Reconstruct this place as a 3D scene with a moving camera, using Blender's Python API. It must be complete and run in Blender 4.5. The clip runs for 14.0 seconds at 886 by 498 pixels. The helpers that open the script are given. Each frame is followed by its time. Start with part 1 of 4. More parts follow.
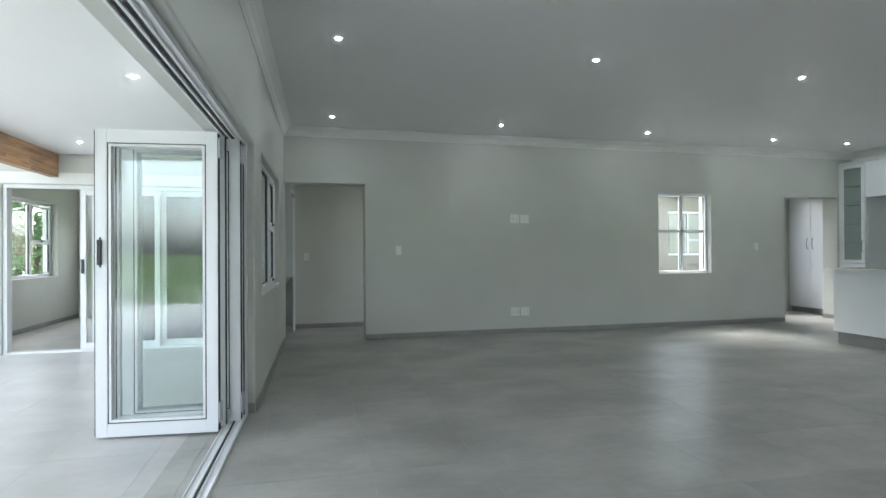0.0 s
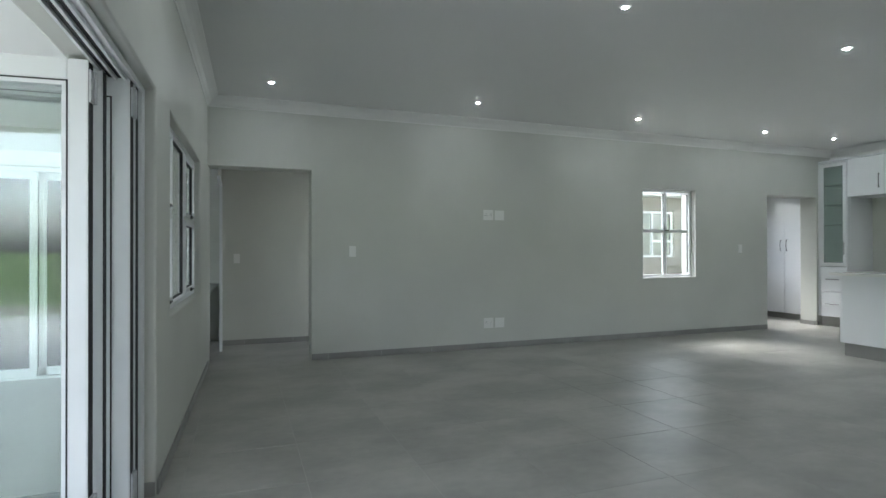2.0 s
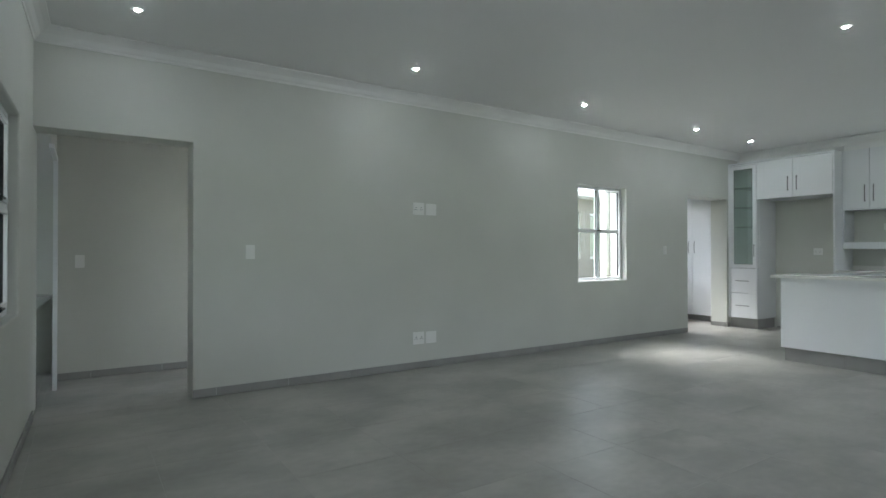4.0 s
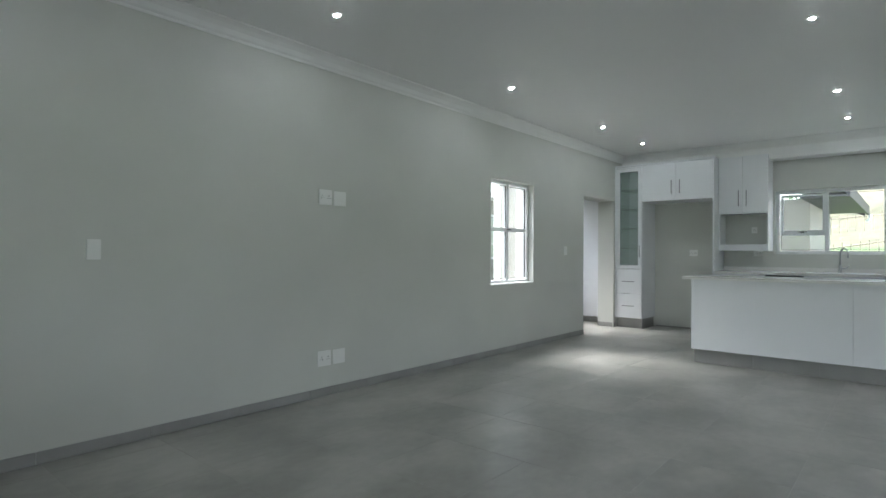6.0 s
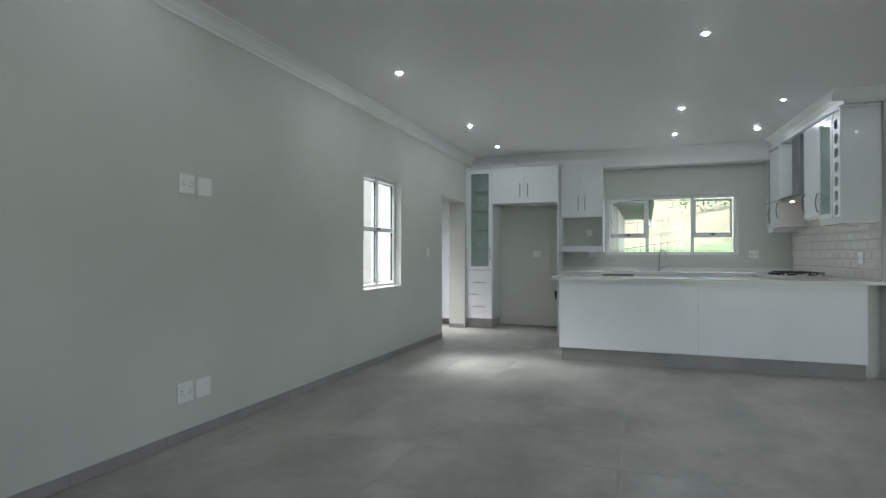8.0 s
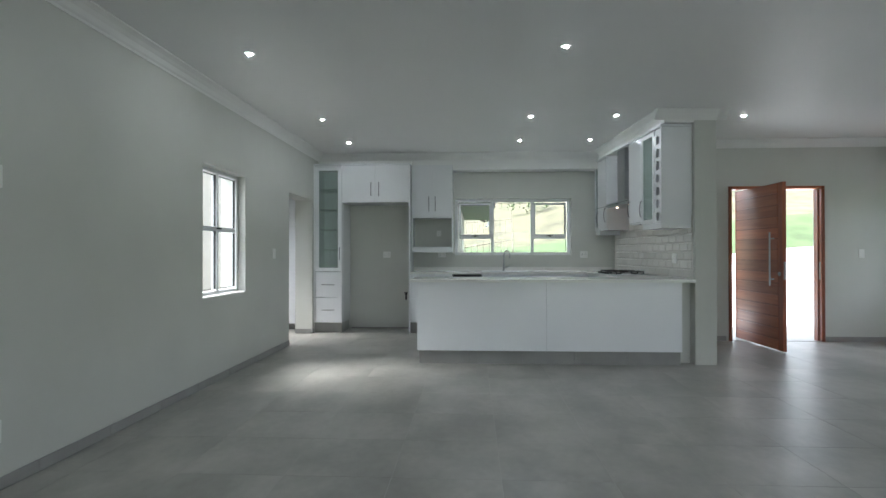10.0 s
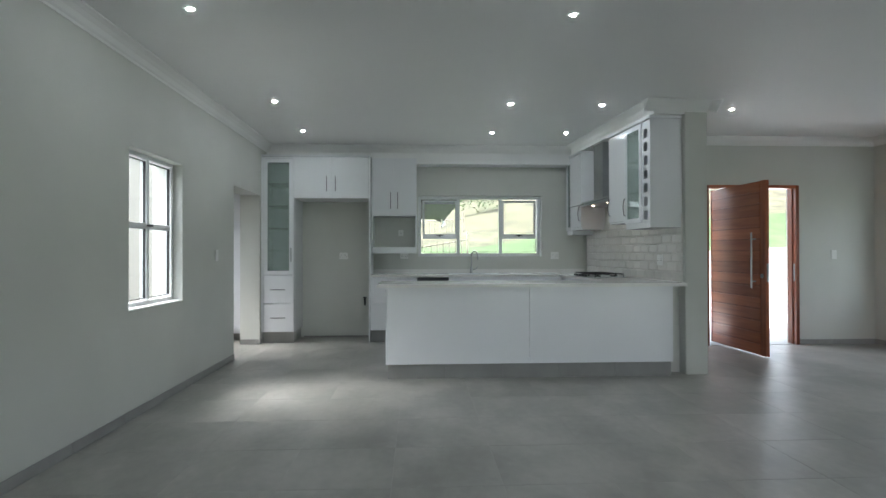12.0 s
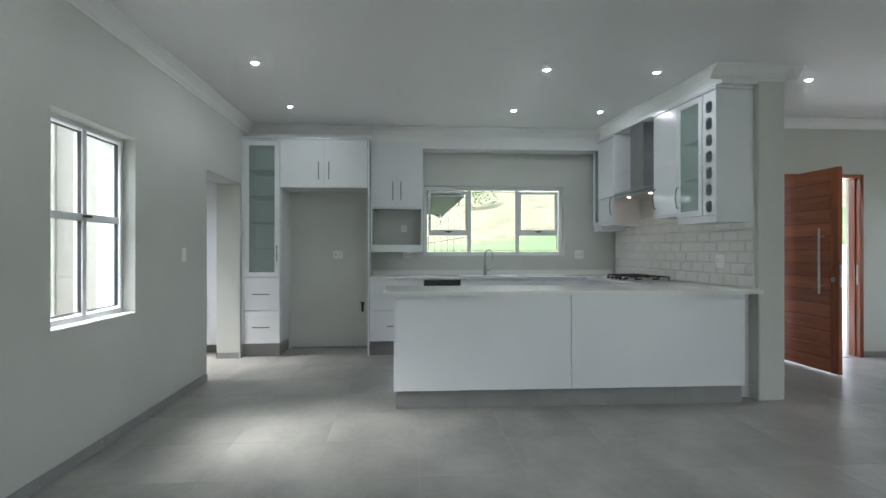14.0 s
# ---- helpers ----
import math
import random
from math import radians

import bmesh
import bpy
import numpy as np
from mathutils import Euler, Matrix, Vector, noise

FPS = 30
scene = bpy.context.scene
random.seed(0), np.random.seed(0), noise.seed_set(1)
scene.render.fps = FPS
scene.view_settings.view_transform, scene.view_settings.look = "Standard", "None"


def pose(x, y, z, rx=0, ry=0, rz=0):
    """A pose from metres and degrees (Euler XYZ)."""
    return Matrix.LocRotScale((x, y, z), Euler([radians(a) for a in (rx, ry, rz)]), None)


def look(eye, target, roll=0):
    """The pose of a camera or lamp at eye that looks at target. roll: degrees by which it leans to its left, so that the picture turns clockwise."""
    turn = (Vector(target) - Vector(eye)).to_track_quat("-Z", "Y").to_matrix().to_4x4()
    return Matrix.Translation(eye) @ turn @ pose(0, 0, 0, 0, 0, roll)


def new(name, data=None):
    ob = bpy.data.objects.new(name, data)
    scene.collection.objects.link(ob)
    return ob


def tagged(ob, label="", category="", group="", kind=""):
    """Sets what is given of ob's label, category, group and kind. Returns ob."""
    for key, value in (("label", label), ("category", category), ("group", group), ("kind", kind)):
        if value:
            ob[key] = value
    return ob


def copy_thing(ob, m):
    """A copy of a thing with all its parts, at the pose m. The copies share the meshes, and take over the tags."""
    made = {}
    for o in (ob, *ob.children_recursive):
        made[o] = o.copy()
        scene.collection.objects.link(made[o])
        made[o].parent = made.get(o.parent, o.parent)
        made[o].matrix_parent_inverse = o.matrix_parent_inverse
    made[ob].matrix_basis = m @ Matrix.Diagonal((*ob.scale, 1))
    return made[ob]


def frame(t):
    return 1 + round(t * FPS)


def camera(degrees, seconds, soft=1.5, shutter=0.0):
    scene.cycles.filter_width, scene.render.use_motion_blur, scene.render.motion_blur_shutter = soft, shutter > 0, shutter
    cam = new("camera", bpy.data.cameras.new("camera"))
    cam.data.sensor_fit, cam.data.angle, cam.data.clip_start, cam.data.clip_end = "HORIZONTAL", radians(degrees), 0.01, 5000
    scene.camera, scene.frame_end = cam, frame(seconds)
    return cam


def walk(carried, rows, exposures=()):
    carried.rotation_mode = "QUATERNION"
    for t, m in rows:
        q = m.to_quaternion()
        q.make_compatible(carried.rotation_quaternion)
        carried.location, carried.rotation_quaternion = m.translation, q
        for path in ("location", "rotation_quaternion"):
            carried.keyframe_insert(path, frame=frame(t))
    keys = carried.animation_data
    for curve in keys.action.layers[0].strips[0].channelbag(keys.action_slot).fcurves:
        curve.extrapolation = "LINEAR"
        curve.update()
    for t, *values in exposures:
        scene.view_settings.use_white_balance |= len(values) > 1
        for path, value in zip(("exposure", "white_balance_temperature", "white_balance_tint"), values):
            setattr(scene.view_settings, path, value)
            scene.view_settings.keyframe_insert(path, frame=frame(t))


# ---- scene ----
cam = camera(78.1, 14.0)
PATH = [
    (0, (0.169, 0.278, 1.174), (0.641, 2.221, 1.182), -0.3),
    (0.5, (0.187, 0.565, 1.185), (0.697, 2.499, 1.193), -0.2),
    (1, (0.176, 0.86, 1.171), (0.725, 2.783, 1.179), -0.2),
    (1.5, (0.157, 1.156, 1.188), (0.783, 3.055, 1.193), -0.1),
    (2, (0.16, 1.52, 1.185), (0.854, 3.396, 1.194), -0.1),
    (2.5, (0.149, 1.851, 1.180), (0.899, 3.705, 1.187), 0.0),
    (3, (0.132, 2.153, 1.188), (1, 3.954, 1.195), 0.0),
    (5.5, (0.2, 3.697, 1.152), (1.61, 5.116, 1.172), 0.2),
    (6, (0.228, 3.945, 1.174), (1.746, 5.246, 1.19), 0.3),
    (6.5, (0.246, 4.218, 1.154), (1.86, 5.398, 1.176), 0.2),
    (7, (0.239, 4.482, 1.146), (1.929, 5.551, 1.171), 0.3),
    (7.5, (0.249, 4.693, 1.176), (2.042, 5.579, 1.197), 0.2),
    (8, (0.315, 4.86, 1.181), (2.19, 5.555, 1.203), 0.1),
    (8.5, (0.369, 4.967, 1.185), (2.295, 5.506, 1.209), 0.2),
    (9, (0.394, 5.041, 1.215), (2.359, 5.414, 1.234), 0.1),
    (11.5, (0.949, 5.364, 1.237), (2.947, 5.286, 1.252), -0.1),
    (12, (1.173, 5.464, 1.243), (3.17, 5.368, 1.257), -0.1),
    (12.5, (1.399, 5.532, 1.229), (3.396, 5.42, 1.244), -0.1),
    (13, (1.685, 5.571, 1.242), (3.682, 5.451, 1.255), -0.0),
    (13.5, (1.958, 5.629, 1.253), (3.954, 5.501, 1.26), -0.0),
    (14, (2.231, 5.673, 1.263), (4.226, 5.538, 1.266), -0.0),
]
EXPOSURES = [(0.0, 3.08, 6050, 7), (1.5, 3.0, 6050, 7), (3.0, 3.03, 6050, 7), (5.5, 3.04, 6050, 8), (9.0, 2.93, 6050, 9), (12.5, 2.88, 6050, 9), (14.0, 3.0, 6050, 9)]
walk(cam, [(t, look(eye, target, roll)) for t, eye, target, roll in PATH], EXPOSURES)

# ---- world, sun, exposure ----
world = bpy.data.worlds.new("sky")
scene.world = world
world.use_nodes = True
wn = world.node_tree.nodes
sky = wn.new("ShaderNodeTexSky")
sky.sky_type = "NISHITA"
sky.sun_disc = False
sky.sun_elevation = radians(50)
sky.sun_rotation = radians(350)
sky.air_density, sky.dust_density, sky.ozone_density = 1.0, 3.5, 1.0
hs = wn.new("ShaderNodeHueSaturation")
hs.inputs["Saturation"].default_value = 0.35
world.node_tree.links.new(sky.outputs[0], hs.inputs["Color"])
world.node_tree.links.new(hs.outputs[0], wn["Background"].inputs[0])
wn["Background"].inputs[1].default_value = 0.15

sun_data = bpy.data.lights.new("sun", "SUN")
sun_data.energy, sun_data.angle, sun_data.color = 0.8, radians(34), (1.0, 0.97, 0.92)
sun = new("sun", sun_data)
sun.matrix_world = look((0, 0, 20), (math.sin(radians(10)) * 10, -math.cos(radians(10)) * 10, 20 - 11.9))

# ---- materials ----


def mat(name, colour, rough=0.5, metal=0.0, noise_amt=0.0, noise_scale=3.0, bump=0.0, bump_scale=60.0, coat=0.0, rand=0.0, rough_var=0.0, spec=0.5):
    m = bpy.data.materials.new(name)
    m.use_nodes = True
    nt = m.node_tree
    b = nt.nodes["Principled BSDF"]
    b.inputs["Roughness"].default_value = rough
    b.inputs["Metallic"].default_value = metal
    b.inputs["Base Color"].default_value = (*colour, 1)
    b.inputs["Coat Weight"].default_value = coat
    b.inputs["Specular IOR Level"].default_value = spec
    co = nt.nodes.new("ShaderNodeNewGeometry")
    if noise_amt:
        n = nt.nodes.new("ShaderNodeTexNoise")
        n.inputs["Scale"].default_value = noise_scale
        n.inputs["Detail"].default_value = 6
        nt.links.new(co.outputs["Position"], n.inputs["Vector"])
        r = nt.nodes.new("ShaderNodeMapRange")
        r.inputs["From Min"].default_value, r.inputs["From Max"].default_value = 0.3, 0.7
        r.inputs["To Min"].default_value, r.inputs["To Max"].default_value = 1 - noise_amt, 1 + noise_amt
        nt.links.new(n.outputs["Fac"], r.inputs["Value"])
        mul = nt.nodes.new("ShaderNodeMix")
        mul.data_type, mul.blend_type = "RGBA", "MULTIPLY"
        mul.inputs["Factor"].default_value = 1
        mul.inputs["A"].default_value = (*colour, 1)
        nt.links.new(r.outputs[0], mul.inputs["B"])
        out = mul.outputs["Result"]
        if rand:
            oi = nt.nodes.new("ShaderNodeObjectInfo")
            r2 = nt.nodes.new("ShaderNodeMapRange")
            r2.inputs["To Min"].default_value, r2.inputs["To Max"].default_value = 1 - rand, 1 + rand
            nt.links.new(oi.outputs["Random"], r2.inputs["Value"])
            mul2 = nt.nodes.new("ShaderNodeMix")
            mul2.data_type, mul2.blend_type = "RGBA", "MULTIPLY"
            mul2.inputs["Factor"].default_value = 1
            nt.links.new(out, mul2.inputs["A"])
            nt.links.new(r2.outputs[0], mul2.inputs["B"])
            out = mul2.outputs["Result"]
        nt.links.new(out, b.inputs["Base Color"])
        if rough_var:
            r3 = nt.nodes.new("ShaderNodeMapRange")
            r3.inputs["From Min"].default_value, r3.inputs["From Max"].default_value = 0.3, 0.7
            r3.inputs["To Min"].default_value, r3.inputs["To Max"].default_value = rough - rough_var, rough + rough_var
            nt.links.new(n.outputs["Fac"], r3.inputs["Value"])
            nt.links.new(r3.outputs[0], b.inputs["Roughness"])
    if bump:
        n2 = nt.nodes.new("ShaderNodeTexNoise")
        n2.inputs["Scale"].default_value = bump_scale
        n2.inputs["Detail"].default_value = 4
        nt.links.new(co.outputs["Position"], n2.inputs["Vector"])
        bp = nt.nodes.new("ShaderNodeBump")
        bp.inputs["Strength"].default_value = bump
        bp.inputs["Distance"].default_value = 0.002
        nt.links.new(n2.outputs["Fac"], bp.inputs["Height"])
        nt.links.new(bp.outputs[0], b.inputs["Normal"])
    return m


def emitter(name, colour, strength):
    m = bpy.data.materials.new(name)
    m.use_nodes = True
    b = m.node_tree.nodes["Principled BSDF"]
    b.inputs["Base Color"].default_value = (*colour, 1)
    b.inputs["Emission Color"].default_value = (*colour, 1)
    b.inputs["Emission Strength"].default_value = strength
    return m


def glass_mat(name, tint=(1, 1, 1), rough=0.0, haze=0.0):
    m = bpy.data.materials.new(name)
    m.use_nodes = True
    nt = m.node_tree
    nt.nodes.remove(nt.nodes["Principled BSDF"])
    out = nt.nodes["Material Output"]
    tr = nt.nodes.new("ShaderNodeBsdfTransparent")
    tr.inputs[0].default_value = (*tint, 1)
    gl = nt.nodes.new("ShaderNodeBsdfGlossy")
    gl.inputs["Roughness"].default_value = rough
    lw = nt.nodes.new("ShaderNodeLayerWeight")
    lw.inputs[0].default_value = 0.5
    pw = nt.nodes.new("ShaderNodeMath")
    pw.operation = "POWER"
    pw.inputs[1].default_value = 4.5
    nt.links.new(lw.outputs["Facing"], pw.inputs[0])
    fr = nt.nodes.new("ShaderNodeMapRange")
    fr.inputs["To Min"].default_value, fr.inputs["To Max"].default_value = 0.045, 0.75
    nt.links.new(pw.outputs[0], fr.inputs["Value"])
    mx = nt.nodes.new("ShaderNodeMixShader")
    nt.links.new(fr.outputs[0], mx.inputs[0])
    if haze:
        df = nt.nodes.new("ShaderNodeBsdfDiffuse")
        df.inputs[0].default_value = (0.45, 0.52, 0.49, 1)
        hz = nt.nodes.new("ShaderNodeMixShader")
        hz.inputs[0].default_value = haze
        nt.links.new(tr.outputs[0], hz.inputs[1])
        nt.links.new(df.outputs[0], hz.inputs[2])
        nt.links.new(hz.outputs[0], mx.inputs[1])
    else:
        nt.links.new(tr.outputs[0], mx.inputs[1])
    nt.links.new(gl.outputs[0], mx.inputs[2])
    nt.links.new(mx.outputs[0], out.inputs[0])
    return m


def wood_mat(name, dark, light, scale=1.0, axis=0, rough=0.4, coat=0.3):
    m = bpy.data.materials.new(name)
    m.use_nodes = True
    nt = m.node_tree
    b = nt.nodes["Principled BSDF"]
    tc = nt.nodes.new("ShaderNodeTexCoord")
    oi = nt.nodes.new("ShaderNodeObjectInfo")
    off = nt.nodes.new("ShaderNodeVectorMath")
    off.operation = "ADD"
    sc = nt.nodes.new("ShaderNodeMath")
    sc.operation = "MULTIPLY"
    sc.inputs[1].default_value = 37.0
    nt.links.new(oi.outputs["Random"], sc.inputs[0])
    nt.links.new(tc.outputs["Object"], off.inputs[0])
    nt.links.new(sc.outputs[0], off.inputs[1])
    mp = nt.nodes.new("ShaderNodeMapping")
    s = [22 * scale, 22 * scale, 22 * scale]
    s[axis] = 1.6 * scale
    mp.inputs["Scale"].default_value = s
    nt.links.new(off.outputs[0], mp.inputs["Vector"])
    n = nt.nodes.new("ShaderNodeTexNoise")
    n.inputs["Scale"].default_value = 1.0
    n.inputs["Detail"].default_value = 8
    n.inputs["Distortion"].default_value = 0.6
    nt.links.new(mp.outputs[0], n.inputs["Vector"])
    cr = nt.nodes.new("ShaderNodeValToRGB")
    cr.color_ramp.elements[0].color, cr.color_ramp.elements[0].position = (*dark, 1), 0.3
    cr.color_ramp.elements[1].color, cr.color_ramp.elements[1].position = (*light, 1), 0.7
    nt.links.new(n.outputs["Fac"], cr.inputs[0])
    r2 = nt.nodes.new("ShaderNodeMapRange")
    r2.inputs["To Min"].default_value, r2.inputs["To Max"].default_value = 0.75, 1.15
    nt.links.new(oi.outputs["Random"], r2.inputs["Value"])
    mul = nt.nodes.new("ShaderNodeMix")
    mul.data_type, mul.blend_type = "RGBA", "MULTIPLY"
    mul.inputs["Factor"].default_value = 1
    nt.links.new(cr.outputs[0], mul.inputs["A"])
    nt.links.new(r2.outputs[0], mul.inputs["B"])
    nt.links.new(mul.outputs["Result"], b.inputs["Base Color"])
    b.inputs["Roughness"].default_value = rough
    b.inputs["Coat Weight"].default_value = coat
    b.inputs["Coat Roughness"].default_value = 0.2
    bp = nt.nodes.new("ShaderNodeBump")
    bp.inputs["Strength"].default_value = 0.25
    bp.inputs["Distance"].default_value = 0.001
    nt.links.new(n.outputs["Fac"], bp.inputs["Height"])
    nt.links.new(bp.outputs[0], b.inputs["Normal"])
    return m


WALL = mat("wall_paint", (0.585, 0.59, 0.55), 0.55, noise_amt=0.035, noise_scale=1.4, bump=0.25, bump_scale=45)
CEIL = mat("ceiling_paint", (0.80, 0.80, 0.79), 0.5, noise_amt=0.015, noise_scale=0.8, bump=0.08, bump_scale=30)
CORN = mat("cornice_plaster", (0.80, 0.80, 0.78), 0.5, noise_amt=0.02, noise_scale=3, bump=0.1)


def tile_material(name, dark, light, rough):
    """Cement-look porcelain: soft clouds at two scales, faint streaks, a slight shift from tile to tile."""
    m = bpy.data.materials.new(name)
    m.use_nodes = True
    nt = m.node_tree
    b = nt.nodes["Principled BSDF"]
    geo = nt.nodes.new("ShaderNodeNewGeometry")
    oi = nt.nodes.new("ShaderNodeObjectInfo")
    sc = nt.nodes.new("ShaderNodeMath")
    sc.operation = "MULTIPLY"
    sc.inputs[1].default_value = 0.18
    nt.links.new(oi.outputs["Random"], sc.inputs[0])
    add = nt.nodes.new("ShaderNodeVectorMath")
    add.operation = "ADD"
    nt.links.new(geo.outputs["Position"], add.inputs[0])
    nt.links.new(sc.outputs[0], add.inputs[1])
    mp = nt.nodes.new("ShaderNodeMapping")
    mp.inputs["Scale"].default_value = (1.0, 1.35, 1.0)
    nt.links.new(add.outputs[0], mp.inputs["Vector"])
    n1 = nt.nodes.new("ShaderNodeTexNoise")
    n1.inputs["Scale"].default_value, n1.inputs["Detail"].default_value, n1.inputs["Roughness"].default_value = 1.5, 4.0, 0.5
    n2 = nt.nodes.new("ShaderNodeTexNoise")
    n2.inputs["Scale"].default_value, n2.inputs["Detail"].default_value = 14.0, 5.0
    nt.links.new(mp.outputs[0], n1.inputs["Vector"])
    nt.links.new(mp.outputs[0], n2.inputs["Vector"])
    mx = nt.nodes.new("ShaderNodeMath")
    mx.operation = "MULTIPLY_ADD"
    mx.inputs[1].default_value = 0.22
    nt.links.new(n2.outputs["Fac"], mx.inputs[0])
    nt.links.new(n1.outputs["Fac"], mx.inputs[2])
    cr = nt.nodes.new("ShaderNodeValToRGB")
    cr.color_ramp.interpolation = "EASE"
    cr.color_ramp.elements[0].color, cr.color_ramp.elements[0].position = (*dark, 1), 0.30
    cr.color_ramp.elements[1].color, cr.color_ramp.elements[1].position = (*light, 1), 1.0
    nt.links.new(mx.outputs[0], cr.inputs[0])
    nt.links.new(cr.outputs[0], b.inputs["Base Color"])
    r3 = nt.nodes.new("ShaderNodeMapRange")
    r3.inputs["To Min"].default_value, r3.inputs["To Max"].default_value = rough, rough + 0.06
    nt.links.new(n1.outputs["Fac"], r3.inputs["Value"])
    nt.links.new(r3.outputs[0], b.inputs["Roughness"])
    return m


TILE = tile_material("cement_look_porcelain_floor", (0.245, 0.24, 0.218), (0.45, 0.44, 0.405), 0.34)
# paler copy of TILE: outdoor daylight and sky sheen put into the colour
PTILE_LIT = tile_material("floor_porcelain_daylit", (0.38, 0.375, 0.36), (0.55, 0.54, 0.52), 0.29)
GROUT = mat("grey_grout", (0.46, 0.45, 0.43), 0.9, noise_amt=0.1, noise_scale=8)
SKIRT = mat("skirting_tile", (0.30, 0.295, 0.285), 0.38, noise_amt=0.12, noise_scale=2.5, bump=0.1, rand=0.04)
ALU = mat("white_powder_coated_aluminium", (0.78, 0.79, 0.80), 0.35, noise_amt=0.02, noise_scale=6, bump=0.05)
RUBBER = mat("black_gasket", (0.02, 0.02, 0.022), 0.6)
BLACK = mat("black_hardware", (0.025, 0.025, 0.028), 0.4, metal=0.2)
STEELD = mat("grey_hinge_metal", (0.55, 0.56, 0.58), 0.4, metal=0.5)
STEEL = mat("brushed_steel", (0.42, 0.43, 0.44), 0.28, metal=1.0, noise_amt=0.06, noise_scale=12)
HANDLE = mat("dark_satin_steel", (0.20, 0.20, 0.21), 0.38, metal=0.9)
CHROME = mat("chrome", (0.75, 0.76, 0.77), 0.08, metal=1.0)
BOARD = mat("white_gloss_board", (0.80, 0.81, 0.83), 0.22, noise_amt=0.012, noise_scale=2, coat=0.3)
STONE = mat("white_quartz", (0.80, 0.79, 0.77), 0.15, noise_amt=0.03, noise_scale=90, coat=0.2)
WTILE = mat("white_bevelled_wall_tile", (0.76, 0.74, 0.70), 0.08, noise_amt=0.02, noise_scale=5, rand=0.02, coat=0.4)
WGROUT = mat("pale_grout", (0.70, 0.68, 0.64), 0.85, noise_amt=0.05, noise_scale=20)
PLAST = mat("white_switch_plastic", (0.82, 0.82, 0.80), 0.3, noise_amt=0.01, noise_scale=10)
HOLE = mat("dark_slot", (0.03, 0.03, 0.03), 0.7)
GLASS = glass_mat("window_glass", (0.97, 0.99, 0.98))
CGLASS = glass_mat("cabinet_glass", (0.86, 0.93, 0.90), haze=0.3)
LED = emitter("led_lamp", (0.95, 1.0, 1.0), 135.0)
LEDW = emitter("warm_lamp", (1.0, 0.66, 0.46), 4.0)
DOORW = wood_mat("varnished_meranti", (0.33, 0.085, 0.034), (0.47, 0.14, 0.056), axis=0, rough=0.32, coat=0.5)
DOORV = wood_mat("varnished_meranti_upright", (0.20, 0.045, 0.018), (0.38, 0.11, 0.042), axis=2, rough=0.35, coat=0.4)
BEAMW = wood_mat("laminated_pine_beam", (0.22, 0.10, 0.04), (0.55, 0.30, 0.13), axis=1, rough=0.45, coat=0.25)
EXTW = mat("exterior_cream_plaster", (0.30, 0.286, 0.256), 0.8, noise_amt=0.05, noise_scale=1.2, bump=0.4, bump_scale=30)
PATH_STONE = mat("grey_path_paving", (0.26, 0.25, 0.235), 0.85, noise_amt=0.15, noise_scale=2.0, bump=0.4, bump_scale=20)
PAVE = mat("pale_paving", (0.70, 0.68, 0.65), 0.8, noise_amt=0.12, noise_scale=2.5, bump=0.4, bump_scale=20, rand=0.05)
GRASS = mat("lawn", (0.075, 0.115, 0.04), 0.9, noise_amt=0.35, noise_scale=0.7, bump=0.8, bump_scale=18)
SCRUB = mat("bank_scrub", (0.12, 0.11, 0.062), 0.9, noise_amt=0.5, noise_scale=1.1, bump=0.8, bump_scale=8)
HILLS = mat("wooded_hill", (0.05, 0.09, 0.04), 0.95, noise_amt=0.5, noise_scale=0.12, bump=0.5, bump_scale=0.8)
LEAF = mat("leaves", (0.055, 0.12, 0.028), 0.6, noise_amt=0.4, noise_scale=3)
BARK = mat("bark", (0.13, 0.09, 0.06), 0.9, noise_amt=0.3, noise_scale=9, bump=0.6)
FENCEW = mat("weathered_fence_timber", (0.32, 0.28, 0.23), 0.85, noise_amt=0.25, noise_scale=8, bump=0.4)
FASCIA = mat("dark_fascia", (0.045, 0.045, 0.05), 0.5, noise_amt=0.1, noise_scale=5)
ROOFM = mat("grey_roof_tile", (0.12, 0.12, 0.125), 0.7, noise_amt=0.2, noise_scale=4)
SANIT = mat("white_ceramic", (0.80, 0.80, 0.79), 0.12, coat=0.5, noise_amt=0.01)
DARKG = mat("dark_appliance", (0.035, 0.036, 0.04), 0.25, noise_amt=0.05)
IRON = mat("cast_iron", (0.02, 0.02, 0.02), 0.6, bump=0.3)

# ---- mesh helpers ----


def box(bm, x0, x1, y0, y1, z0, z1, mi=0):
    vs = [bm.verts.new(p) for p in ((x0, y0, z0), (x1, y0, z0), (x1, y1, z0), (x0, y1, z0), (x0, y0, z1), (x1, y0, z1), (x1, y1, z1), (x0, y1, z1))]
    for f in ((3, 2, 1, 0), (4, 5, 6, 7), (0, 1, 5, 4), (1, 2, 6, 5), (2, 3, 7, 6), (3, 0, 4, 7)):
        bm.faces.new([vs[i] for i in f]).material_index = mi
    return vs


